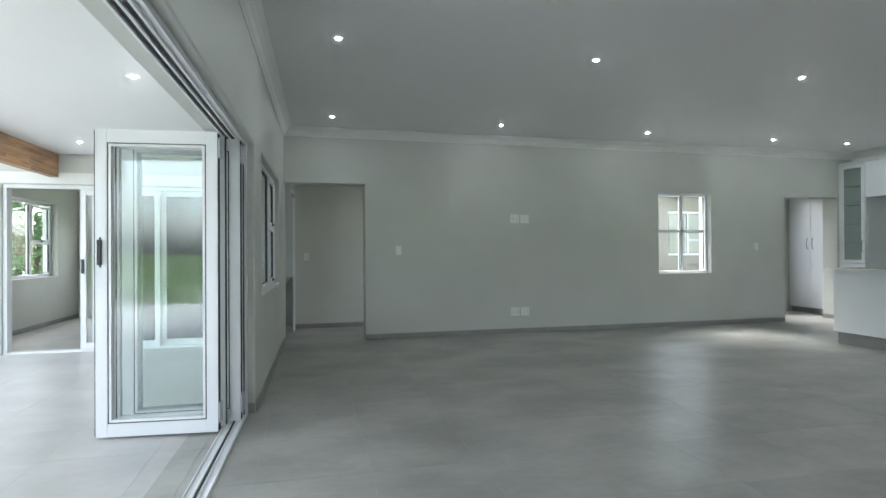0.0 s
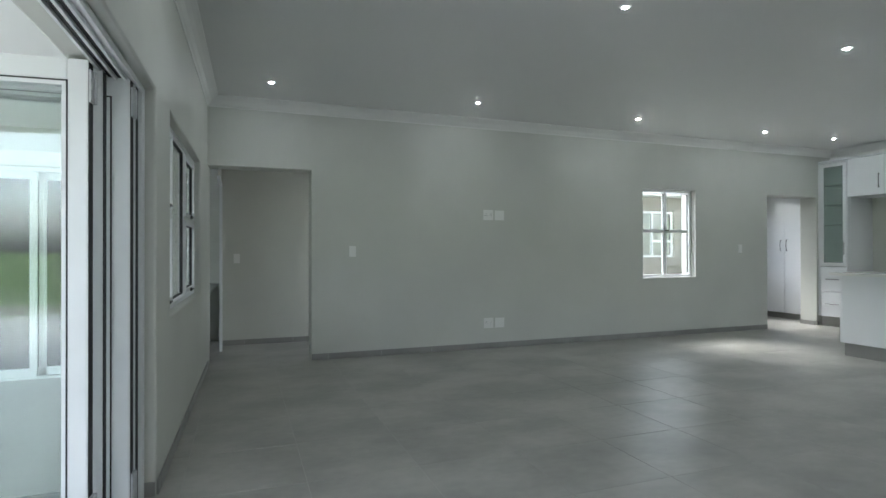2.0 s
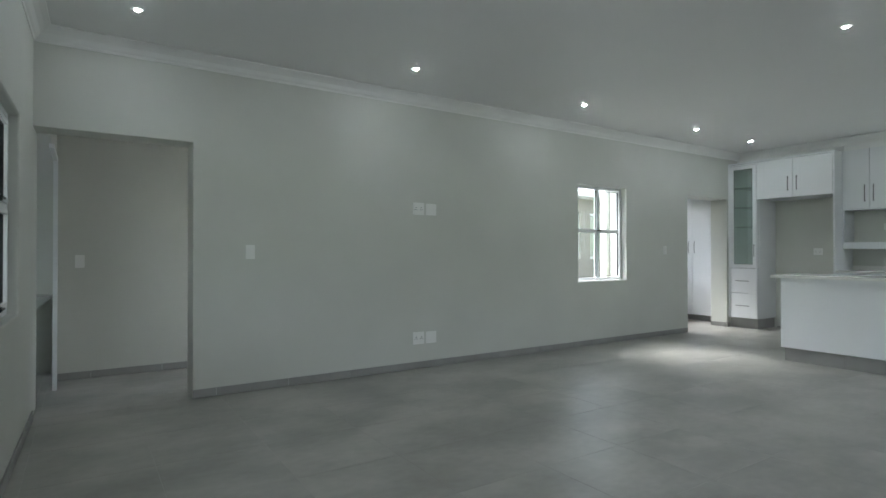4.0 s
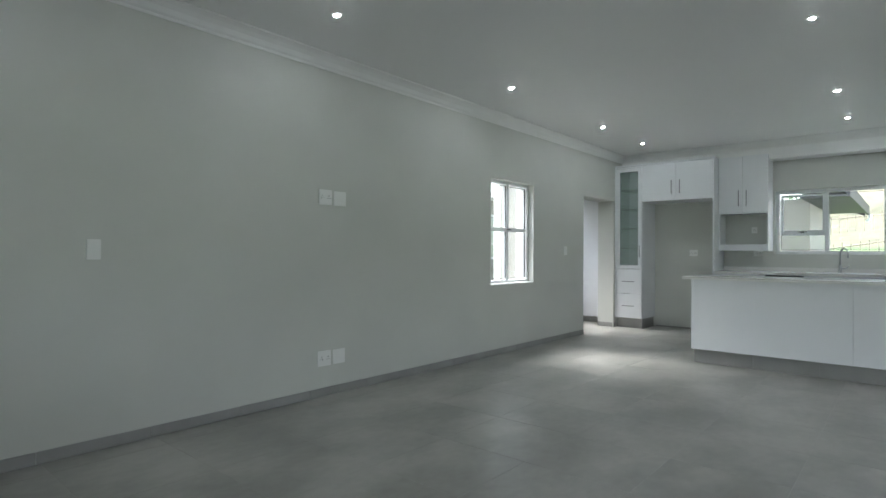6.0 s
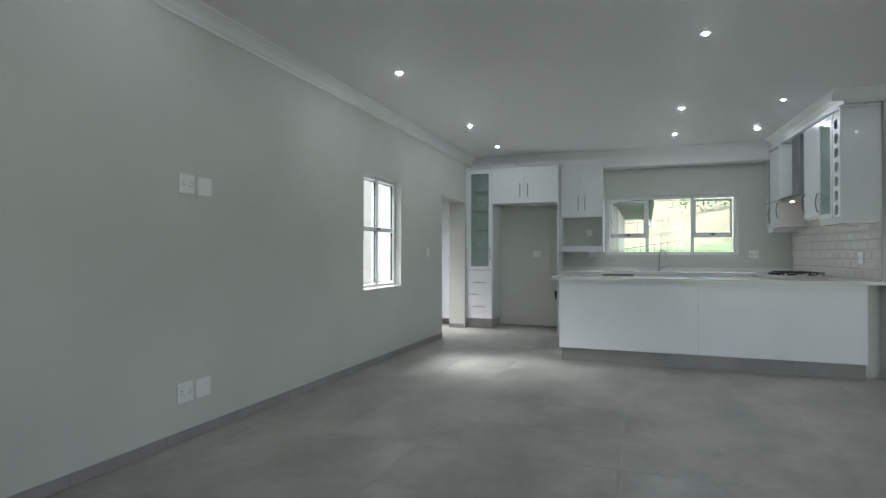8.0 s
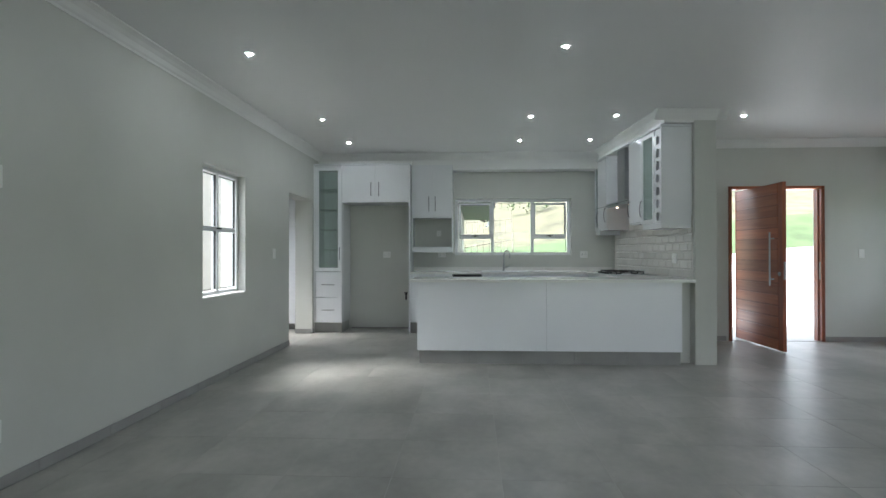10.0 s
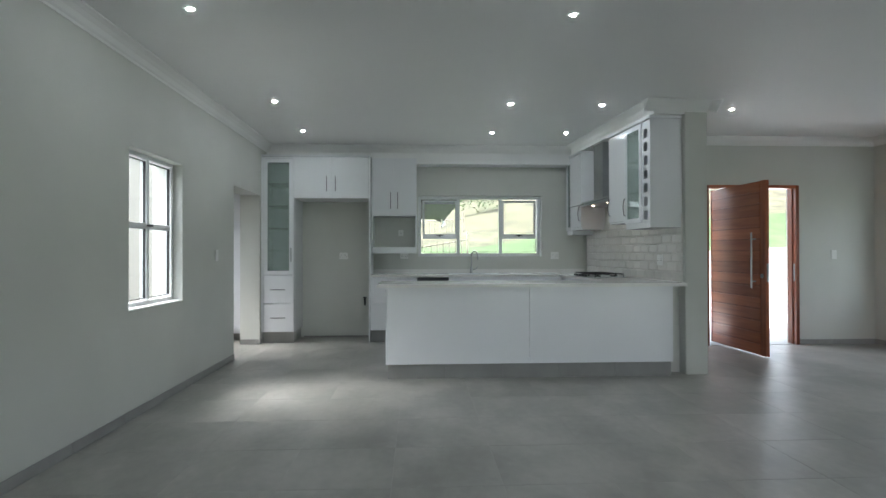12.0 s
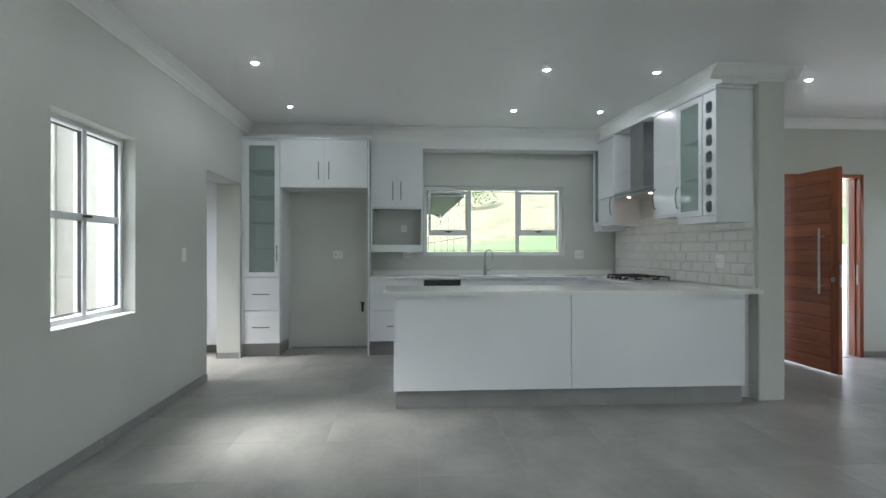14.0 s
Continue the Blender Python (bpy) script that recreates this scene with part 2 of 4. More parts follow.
def cyl(bm, p, r, h, axis="z", n=20, r2=None):
    r2 = r if r2 is None else r2
    ring = []
    for k, rr in ((0, r), (1, r2)):
        ring.append([])
        for i in range(n):
            a = 2 * math.pi * i / n
            c, s = rr * math.cos(a), rr * math.sin(a)
            q = {"z": (c, s, k * h), "x": (k * h, c, s), "y": (s, k * h, c)}[axis]
            ring[k].append(bm.verts.new((p[0] + q[0], p[1] + q[1], p[2] + q[2])))
    for i in range(n):
        j = (i + 1) % n
        bm.faces.new((ring[0][i], ring[0][j], ring[1][j], ring[1][i]))
    bm.faces.new(ring[0][::-1])
    bm.faces.new(ring[1])


def tube(bm, pts, r, n=12):
    pts = [Vector(p) for p in pts]
    rings = []
    up = Vector((0.3, 0.5, 0.8)).normalized()
    for i, p in enumerate(pts):
        d = (pts[min(i + 1, len(pts) - 1)] - pts[max(i - 1, 0)]).normalized()
        a = d.cross(up).normalized()
        b = d.cross(a).normalized()
        rr = r[i] if isinstance(r, (list, tuple)) else r
        rings.append([bm.verts.new(p + rr * (math.cos(2 * math.pi * k / n) * a + math.sin(2 * math.pi * k / n) * b)) for k in range(n)])
    for q, w in zip(rings, rings[1:]):
        for k in range(n):
            bm.faces.new((q[k], q[(k + 1) % n], w[(k + 1) % n], w[k]))
    bm.faces.new(rings[0][::-1])
    bm.faces.new(rings[-1])


def mesh_of(name, bm, material, bevel=0.0, smooth=False):
    if bevel:
        bmesh.ops.bevel(bm, geom=list(bm.edges), offset=bevel, segments=2, affect="EDGES", clamp_overlap=True)
    bmesh.ops.recalc_face_normals(bm, faces=bm.faces)
    me = bpy.data.meshes.new(name)
    bm.to_mesh(me)
    bm.free()
    for m in (material if isinstance(material, (list, tuple)) else [material]):
        me.materials.append(m)
    if smooth:
        for p in me.polygons:
            p.use_smooth = True
    return me


def part(name, bm, material, parent=None, label="", bevel=0.0, smooth=False, m=None):
    ob = new(name, mesh_of(name, bm, material, bevel, smooth))
    if parent:
        ob.parent = parent
    if m is not None:
        ob.matrix_basis = m
    if label:
        ob["label"] = label
    return ob


def boxpart(name, dims, material, parent=None, label="", bevel=0.0, m=None):
    bm = bmesh.new()
    box(bm, *dims)
    return part(name, bm, material, parent, label, bevel, m=m)


def thing(name, m, label, category, group="", kind=""):
    ob = new(name)
    ob.matrix_basis = m
    return tagged(ob, label, category, group, kind)


def wall(name, m, length, z0, z1, thick, holes=(), material=None, label="", bevel=0.006):
    """A wall along local x, its room face at y = 0, its body towards +y, with holes (x0, x1, z0, z1)."""
    us = sorted({0.0, length, *[h[0] for h in holes], *[h[1] for h in holes]})
    zs = sorted({z0, z1, *[h[2] for h in holes], *[h[3] for h in holes]})
    us = [u for u in us if 0 <= u <= length]
    zs = [z for z in zs if z0 <= z <= z1]
    bm = bmesh.new()
    vs = {}

    def v(i, j, k):
        key = (i, j, k)
        if key not in vs:
            vs[key] = bm.verts.new((us[i], k * thick, zs[j]))
        return vs[key]

    def solid(i, j):
        if not (0 <= i < len(us) - 1 and 0 <= j < len(zs) - 1):
            return False
        cu, cz = (us[i] + us[i + 1]) / 2, (zs[j] + zs[j + 1]) / 2
        return not any(h[0] < cu < h[1] and h[2] < cz < h[3] for h in holes)

    for i in range(len(us) - 1):
        for j in range(len(zs) - 1):
            if not solid(i, j):
                continue
            bm.faces.new((v(i, j, 0), v(i + 1, j, 0), v(i + 1, j + 1, 0), v(i, j + 1, 0)))
            bm.faces.new((v(i, j, 1), v(i, j + 1, 1), v(i + 1, j + 1, 1), v(i + 1, j, 1)))
            if not solid(i - 1, j):
                bm.faces.new((v(i, j, 0), v(i, j + 1, 0), v(i, j + 1, 1), v(i, j, 1)))
            if not solid(i + 1, j):
                bm.faces.new((v(i + 1, j, 0), v(i + 1, j, 1), v(i + 1, j + 1, 1), v(i + 1, j + 1, 0)))
            if not solid(i, j - 1):
                bm.faces.new((v(i, j, 0), v(i, j, 1), v(i + 1, j, 1), v(i + 1, j, 0)))
            if not solid(i, j + 1):
                bm.faces.new((v(i, j + 1, 0), v(i + 1, j + 1, 0), v(i + 1, j + 1, 1), v(i, j + 1, 1)))
    ob = part(name, bm, material or WALL, m=m)
    if bevel:
        md = ob.modifiers.new("worn_edge", "BEVEL")
        md.width, md.segments, md.limit_method, md.angle_limit = bevel, 3, "ANGLE", radians(40)
    return tagged(ob, label or "smooth painted pale grey-beige plaster wall", "wall", kind="structure")


def at(x, y, rz=0.0, z=0.0):
    return pose(x, y, z, 0, 0, rz)


# frames of reference of the side walls
WEST = at(-0.225, 4.61, -1.2)        # local y along the wall, x = 0 its room face
ISL = at(6.53, 2.90, 0)          # local y along the island front
TILEW = at(6.61, 2.73, 3.5)         # local x along the tiled wall, y out of it
CEILZ, NWY, EWX, DWX = 2.785, 7.60, 9.35, 8.30

# ---- walls and ceiling ----
wall("wall_north", at(-0.17, NWY), 9.6, 0, CEILZ, 0.27, [(0, 1.05, 0, 2.075), (5.51, 6.44, 0.81, 2.05), (7.84, 8.91, 0, 2.035)])
wall("wall_west", WEST @ pose(0, -5.6, 0, 0, 0, 90), 8.9, 0, CEILZ, 0.28, [(0.7, 5.49, 0, 1.978), (5.96, 7.85, 0.82, 1.99)],
     label="painted plaster wall with a wide folding-door opening", bevel=0.018)
wall("wall_east_kitchen", at(EWX, 7.9, -90), 5.2, 0, CEILZ, 0.25, [(2.46, 4.32, 1.19, 2.10)], bevel=0.004)
wall("wall_east_entrance", at(DWX, 2.7, -90), 3.7, 0, CEILZ, 0.25, [(1.095, 2.383, 0, 2.145)])
# hole for an invented window, out of view, that brightens the entrance
wall("wall_south", at(8.9, -0.75, 180), 9.9, 0, CEILZ, 0.25, [(0.95, 2.15, 0.6, 2.1)])
tw = boxpart("wall_kitchen_return", (0, 2.72, -0.24, 0, 0, CEILZ), WALL, m=TILEW, bevel=0.006)
tagged(tw, "plaster wall end dividing kitchen from entrance", "wall", kind="structure")
ceil = boxpart("ceiling", (-0.9, 9.6, -1.0, 7.83, CEILZ, CEILZ + 0.15), CEIL)
tagged(ceil, "flat white painted plasterboard ceiling", "ceiling", kind="structure")
for cx0, cx1, cy1 in ((-2.2, 2.75, 9.5), (7.48, 9.8, 9.1)):
    cp = boxpart("ceiling_passage", (cx0, cx1, 7.834, cy1, CEILZ, CEILZ + 0.12), CEIL)
    tagged(cp, "flat white painted passage ceiling", "ceiling", kind="structure")

# passage behind the north wall
wall("wall_passage_back", at(-0.07, 8.93), 2.8, 0, CEILZ, 0.2)
# opening in the end wall is added, out of view, to daylight the passage
wall("wall_passage_end", at(2.6, 8.93, -90), 1.1, 0, CEILZ, 0.12, [(0.1, 1.0, 0.2, 2.1)], bevel=0)
wall("wall_bathroom_side", at(-0.07, 7.83, 90), 1.57, 0, CEILZ, 0.012, [(0.0, 0.74, 0, 2.0)], bevel=0)
wall("wall_bathroom_back", at(-2.0, 9.4, 0), 2.0, 0, CEILZ, 0.12, bevel=0)
wall("wall_bathroom_end", at(-2.0, 7.83, 90), 1.6, 0, CEILZ, 0.12, bevel=0)
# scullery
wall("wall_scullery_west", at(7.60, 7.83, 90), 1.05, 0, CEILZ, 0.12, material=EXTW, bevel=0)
# back wall hole is an added, unseen light opening for the cupboard
wall("wall_scullery_back", at(7.4, 8.9, 0), 2.2, 0, CEILZ, 0.12, [(0.3, 1.25, 1.05, 2.1)], bevel=0)
wall("wall_scullery_east", at(9.62, 8.9, -90), 1.1, 0, CEILZ, 0.12, bevel=0)

# cornices: cove profile swept along a line


def cornice(name, m, length, s=0.1, cap=False):
    prof = [(0, -0.108), (0.006, -0.108), (0.010, -0.092), (0.024, -0.078), (0.042, -0.050), (0.070, -0.028), (0.092, -0.016), (0.105, -0.010), (0.105, 0), (0, 0)]
    bm = bmesh.new()
    a = [bm.verts.new((0, y, z + CEILZ - 0.001)) for y, z in prof]
    b = [bm.verts.new((length, y, z + CEILZ - 0.001)) for y, z in prof]
    n = len(prof)
    for i in range(n):
        bm.faces.new((a[i], a[(i + 1) % n], b[(i + 1) % n], b[i]))
    bm.faces.new(a[::-1])
    bm.faces.new(b)
    return tagged(part(name, bm, CORN, m=m), "white coved plaster cornice", "cornice", kind="structure")


cornice("cornice_north", at(9.35, NWY - 0.001, 180), 9.5)
cornice("cornice_west", WEST @ pose(0.001, 2.985, 0, 0, 0, -90), 8.5)
cornice("cornice_entrance", at(DWX - 0.001, -0.75, 90), 3.5)
cornice("cornice_south", at(-0.6, -0.749), 9.3)
cornice("cornice_return_end", TILEW @ pose(-0.001, -0.345, 0, 0, 0, 90), 0.785)
cornice("cornice_return_entrance", TILEW @ pose(2.4, -0.241, 0, 0, 0, 180), 2.5)
bh = boxpart("bulkhead_east", (9.06, 9.349, 2.92, 6.108, 2.53, CEILZ - 0.001), CEIL, bevel=0.003)
tagged(bh, "white boxed bulkhead over the kitchen window", "bulkhead", kind="structure")
bh = boxpart("bulkhead_north_east", (9.06, 9.349, 6.112, 7.599, 2.60, CEILZ - 0.001), CEIL, bevel=0.003)
tagged(bh, "white boxed bulkhead above the tall cabinets", "bulkhead", kind="structure")
bh = boxpart("bulkhead_south", (0.0, 2.6, 0.001, 0.33, 2.655, CEILZ - 0.001), CEIL, m=TILEW, bevel=0.003)
tagged(bh, "white boxed bulkhead above the wall cabinets", "bulkhead", kind="structure")
cornice("cornice_bulkhead_east", at(9.059, 3.05, 90), 4.54)
cornice("cornice_bulkhead_south", TILEW @ pose(0.0, 0.331, 0), 2.35)


# windows


def window(name, m, w, h, cols, rows, label, fw=0.045, mw=0.022, split=None, handles=(), depth=0.06):
    """An aluminium window in local x/z, its room side towards -y. cols: widths in parts; rows: for each column the heights from the bottom."""
    t = tagged(new(name), label, "window", kind="structure")
    t.matrix_basis = m
    bm = bmesh.new()
    box(bm, 0, fw, 0, depth, 0, h)
    box(bm, w - fw, w, 0, depth, 0, h)
    box(bm, fw, w - fw, 0, depth, 0, fw)
    box(bm, fw, w - fw, 0, depth, h - fw, h)
    part("window_frame", bm, ALU, t, bevel=0.002)
    inner = w - 2 * fw
    x = fw
    tot = sum(cols)
    for ci, c in enumerate(cols):
        cw = inner * c / tot
        if ci:
            boxpart("mullion", (x - mw, x + mw, 0.002, depth - 0.004, fw, h - fw), ALU, t, bevel=0.002)
        z = fw
        rh = sum(rows[ci])
        for ri, r in enumerate(rows[ci]):
            ph = (h - 2 * fw) * r / rh
            if ri:
                boxpart("transom", (x + 0.02, x + cw - 0.02, 0.002, depth - 0.004, z - mw, z + mw), ALU, t, bevel=0.002)
            xa, xb, za, zb = x + 0.018, x + cw - 0.018, z + 0.018, z + ph - 0.018
            if (ci, ri) in handles:
                bm = bmesh.new()
                box(bm, xa, xa + 0.028, -0.008, 0.03, za, zb)
                box(bm, xb - 0.028, xb, -0.008, 0.03, za, zb)
                box(bm, xa + 0.028, xb - 0.028, -0.008, 0.03, za, za + 0.028)
                box(bm, xa + 0.028, xb - 0.028, -0.008, 0.03, zb - 0.028, zb)
                part("sash_frame", bm, ALU, t, bevel=0.0015)
                bm = bmesh.new()
                cx = (xa + xb) / 2
                box(bm, cx - 0.055, cx + 0.055, -0.03, -0.02, za + 0.004, za + 0.016)
                box(bm, cx - 0.02, cx + 0.02, -0.022, -0.008, za - 0.006, za + 0.022)
                part("handle", bm, BLACK, t, "black window catch", bevel=0.002)
                xa, xb, za, zb = xa + 0.026, xb - 0.026, za + 0.026, zb - 0.026
            bm = bmesh.new()
            g = 0.005
            box(bm, xa, xa + g, 0.010, 0.034, za, zb)
            box(bm, xb - g, xb, 0.010, 0.034, za, zb)
            box(bm, xa + g, xb - g, 0.010, 0.034, za, za + g)
            box(bm, xa + g, xb - g, 0.010, 0.034, zb - g, zb)
            part("gasket", bm, RUBBER, t)
            p = boxpart("pane", (xa + g, xb - g, 0.020, 0.024, za + g, zb - g), GLASS, t)
            p.visible_shadow = False
            z += ph
        x += cw
    return t


window("window_north", at(5.342, NWY + 0.085, 0, 0.822), 0.926, 1.228, (1, 1), ((0.6, 0.54), (0.6, 0.54)), "white aluminium four-pane window", fw=0.032)
# added window, never in view: brings daylight to the entrance floor
window("window_south_added", at(7.95, -0.835, 180, 0.6), 1.2, 1.5, (1, 1), ((1, 0.6), (1, 0.6)), "white aluminium window, unseen, added to light the entrance area")
nh = boxpart("window_catch", (5.775, 5.845, NWY + 0.06, NWY + 0.084, 1.465, 1.48), BLACK, bevel=0.002)
tagged(nh, "small black window catch on the white transom", "window catch")
window("window_kitchen", at(EWX + 0.10, 5.44, -90, 1.19), 1.86, 0.91, (1, 1.15, 1), ((0.42, 1), (1,), (0.42, 1)), "white aluminium kitchen window in three bays", handles=((0, 1), (2, 1)))
window("window_west", WEST @ pose(-0.055, 0.36, 0.82, 0, 0, 90), 1.89, 1.17, (0.5, 0.75, 0.75), ((1.15, 1), (1,), (1.15, 1)), "white aluminium window to the patio, with a tall middle pane", fw=0.03, mw=0.016, handles=((0, 1), (0, 0), (2, 1), (2, 0)), depth=0.045)
ws = boxpart("window_sill", (5.342, 6.268, NWY - 0.004, NWY + 0.084, 0.811, 0.821), CORN, bevel=0.003)
tagged(ws, "white plaster window sill", "window sill", kind="structure")

# skirting tiles


def skirting(m, length, h=0.07, t=0.011, name="skirting", step=0.6):
    """Skirting tiles along local x, standing proud of y = 0 towards +y."""
    t0 = tagged(new(name), "grey cement-look tile skirting", "skirting", kind="structure")
    t0.matrix_basis = m
    x = 0.0
    while x < length - 0.01:
        w = min(step, length - x)
        boxpart("skirting_tile", (x + 0.0015, x + w - 0.0015, 0.0005, t, 0.002, h), SKIRT, t0, bevel=0.002)
        x += w
    return t0


skirting(at(7.66, NWY, 180), 6.78)
skirting(at(8.78, 7.599, 180), 0.04)
skirting(WEST @ pose(0, 2.98, 0, 0, 0, -90), 3.085)
skirting(WEST @ pose(-0.002, -0.1105, 0, 0, 0, 180), 0.07)
skirting(at(2.6, 8.93, 180), 2.66)
skirting(at(DWX, -0.75, 90), 1.06)
skirting(at(DWX, 1.64, 90), 1.05)
skirting(at(-0.4, -0.75), 8.98)
skirting(TILEW @ pose(1.65, -0.24, 0, 0, 0, 180), 1.62)
skirting(at(8.73, 7.61, 90), 0.255)
skirting(at(7.66, 7.86, -90), 0.25)

# ---- doors at the openings ----


def slab_door(leaf_w, leaf_h, t0):
    """A horizontally grooved timber leaf in local x/z, y thickness 0.044, with an upright edge board each side."""
    n = 15
    bh_ = leaf_h / n
    stile = 0.105
    for i in range(n):
        bm = bmesh.new()
        box(bm, stile, leaf_w - 0.03, -0.021, 0.021, i * bh_ + 0.008, (i + 1) * bh_ - 0.008)
        part("board", bm, DOORW, t0, bevel=0.006)
    boxpart("core", (0.02, leaf_w - 0.02, -0.014, 0.014, 0.001, leaf_h - 0.001), DOORV, t0)
    boxpart("stile", (0.0, stile - 0.002, -0.022, 0.022, 0, leaf_h), DOORV, t0, bevel=0.003)
    boxpart("edge_strip", (leaf_w - 0.028, leaf_w, -0.022, 0.022, 0, leaf_h), DOORV, t0, bevel=0.003)


fd = tagged(new("door_entrance"), "varnished reddish hardwood pivot door standing open", "door", kind="structure")
fd.matrix_basis = at(7.402, 1.345, 1.0, 0.012)
slab_door(1.17, 2.085, fd)
for s in (-1, 1):
    bm = bmesh.new()
    tube(bm, [(0.19, s * 0.075, 0.80), (0.19, s * 0.075, 1.47)], 0.010, 16)
    for z in (0.88, 1.39):
        tube(bm, [(0.19, s * 0.02, z), (0.19, s * 0.075, z)], 0.008, 10)
    part("pull_handle", bm, STEEL, fd, "long brushed steel bar pull", smooth=False)
bm = bmesh.new()
cyl(bm, (0.065, 0.0205, 0.95), 0.026, 0.009, "y", 20)
cyl(bm, (0.065, 0.0205, 0.95), 0.012, 0.02, "y", 12)
part("lock_cylinder", bm, STEEL, fd, "round steel lock cylinder")
boxpart("lock_plate", (-0.0035, 0.0, -0.012, 0.012, 0.88, 1.1), STEEL, fd, "steel lock edge plate", bevel=0.001)

fr = tagged(new("door_frame_entrance"), "varnished reddish hardwood entrance door frame", "door frame", kind="structure")
fr.matrix_basis = at(DWX, 1.604, -90)
for x0, x1 in ((0.0, 0.045), (1.242, 1.287)):
    bm = bmesh.new()
    box(bm, x0, x1, -0.012, 0.14, 0, 2.145)
    xs = (x1, x1 + 0.014) if x0 == 0 else (x0 - 0.014, x0)
    box(bm, xs[0], xs[1], 0.05, 0.14, 0, 2.105)
    part("jamb", bm, DOORV, fr, bevel=0.002)
bm = bmesh.new()
box(bm, 0.045, 1.242, -0.012, 0.14, 2.105, 2.145)
part("head", bm, DOORW, fr, bevel=0.002)
bm = bmesh.new()
box(bm, 1.2385, 1.2415, 0.015, 0.04, 0.85, 1.09)
part("strike_plate", bm, STEEL, fr, "steel strike plate", bevel=0.001)
th = boxpart("threshold_entrance", (DWX, DWX + 0.25, 0.32, 1.60, -0.02, 0.004), SKIRT, bevel=0.002)
tagged(th, "grey tiled entrance threshold", "threshold", kind="structure")

# bathroom door frame and basin
bf = tagged(new("door_frame_bathroom"), "white painted steel door frame, open", "door frame", kind="structure")
bf.matrix_basis = at(-0.07, 7.829, 90)
bm = bmesh.new()
box(bm, 0.70, 0.74, -0.022, 0.010, 0, 2.0)
part("jamb", bm, ALU, bf, bevel=0.002)
bm = bmesh.new()
box(bm, 0.0, 0.70, -0.022, 0.010, 1.965, 2.0)
part("head", bm, ALU, bf, bevel=0.002)
bs = thing("basin_pedestal", at(-0.36, 9.12, 0), "white ceramic basin on a pedestal in the dim bathroom", "basin")
bm = bmesh.new()
cyl(bm, (0, 0, 0.0), 0.11, 0.62, "z", 20, 0.085)
part("pedestal", bm, SANIT, bs, bevel=0.004)
bm = bmesh.new()
cyl(bm, (0, 0, 0.62), 0.12, 0.16, "z", 28, 0.27)
part("bowl", bm, SANIT, bs, bevel=0.008)
bm = bmesh.new()
tube(bm, [(0, 0.2, 0.78), (0, 0.2, 0.88), (0, 0.15, 0.92), (0, 0.09, 0.9)], 0.012)
part("tap", bm, CHROME, bs, "small chrome tap")

# folding doors in the west wall
FOLD = WEST @ pose(-0.05, -0.07, 0)


def fold_leaf(name, m, w=0.75, h=1.945, label="white aluminium glazed folding-door leaf, folded open", handle=False, hinge=True):
    t = tagged(new(name), label, "door", "folding door leaves", kind="structure")
    t.matrix_basis = m
    s, d = 0.072, 0.044
    bm = bmesh.new()
    box(bm, 0, s, -d / 2, d / 2, 0, h)
    box(bm, w - s, w, -d / 2, d / 2, 0, h)
    box(bm, s, w - s, -d / 2, d / 2, 0, 0.085)
    box(bm, s, w - s, -d / 2, d / 2, h - 0.085, h)
    part("leaf_frame", bm, ALU, t, bevel=0.003)
    for y in (-0.0215, 0.0175):
        bm = bmesh.new()
        a, b, c, e = s, w - s, 0.085, h - 0.085
        g = 0.006
        box(bm, a, a + g, y, y + 0.004, c, e)
        box(bm, b - g, b, y, y + 0.004, c, e)
        box(bm, a + g, b - g, y, y + 0.004, c, c + g)
        box(bm, a + g, b - g, y, y + 0.004, e - g, e)
        part("gasket", bm, RUBBER, t)
    bm = bmesh.new()
    for y0, y1 in ((-0.020, -0.006), (0.006, 0.020)):
        box(bm, s, s + 0.022, y0, y1, 0.085, h - 0.085)
        box(bm, w - s - 0.022, w - s, y0, y1, 0.085, h - 0.085)
        box(bm, s + 0.022, w - s - 0.022, y0, y1, 0.085, 0.107)
        box(bm, s + 0.022, w - s - 0.022, y0, y1, h - 0.107, h - 0.085)
    part("glazing_bead", bm, ALU, t, bevel=0.001)
    p = boxpart("pane", (s + 0.004, w - s - 0.004, -0.003, 0.003, 0.09, h - 0.09), GLASS, t)
    p.visible_shadow = False
    for x in (0.0, w):
        for dy in (-0.012, 0.012):
            x0, x1 = (x - 0.004, x - 0.0005) if x == 0 else (x + 0.0005, x + 0.004)
            boxpart("edge_seal", (x0, x1, dy - 0.009, dy + 0.009, 0.01, h - 0.01), RUBBER, t)
    if hinge:
        for z in (0.06, h - 0.17):
            bm = bmesh.new()
            tube(bm, [(w + 0.012, 0.018, z), (w + 0.012, 0.018, z + 0.13)], 0.009, 10)
            box(bm, w + 0.0045, w + 0.011, -0.026, 0.024, z, z + 0.13)
            for k in range(3):
                box(bm, w + 0.0112, w + 0.0135, -0.022, -0.004, z + 0.012 + k * 0.042, z + 0.03 + k * 0.042)
            part("hinge", bm, STEELD, t, "grey metal hinge")
    if handle:
        bm = bmesh.new()
        box(bm, 0.020, 0.042, -0.046, -0.024, 1.085, 1.245)
        box(bm, 0.024, 0.038, -0.024, -0.0215, 1.07, 1.26)
        part("handle", bm, BLACK, t, "black recessed pull handle", bevel=0.004)
    return t


fold_leaf("door_folding", at(-1.145, 4.150, -5.0, 0.012), w=0.735, handle=True)
fold_leaf("door_folding", at(-1.12, 4.212, -1.5, 0.012), w=0.735, hinge=False)
fold_leaf("door_folding", at(-1.05, 4.335, -3.0, 0.012))
fold_leaf("door_folding", at(-1.045, 4.392, -0.5, 0.012), hinge=False)

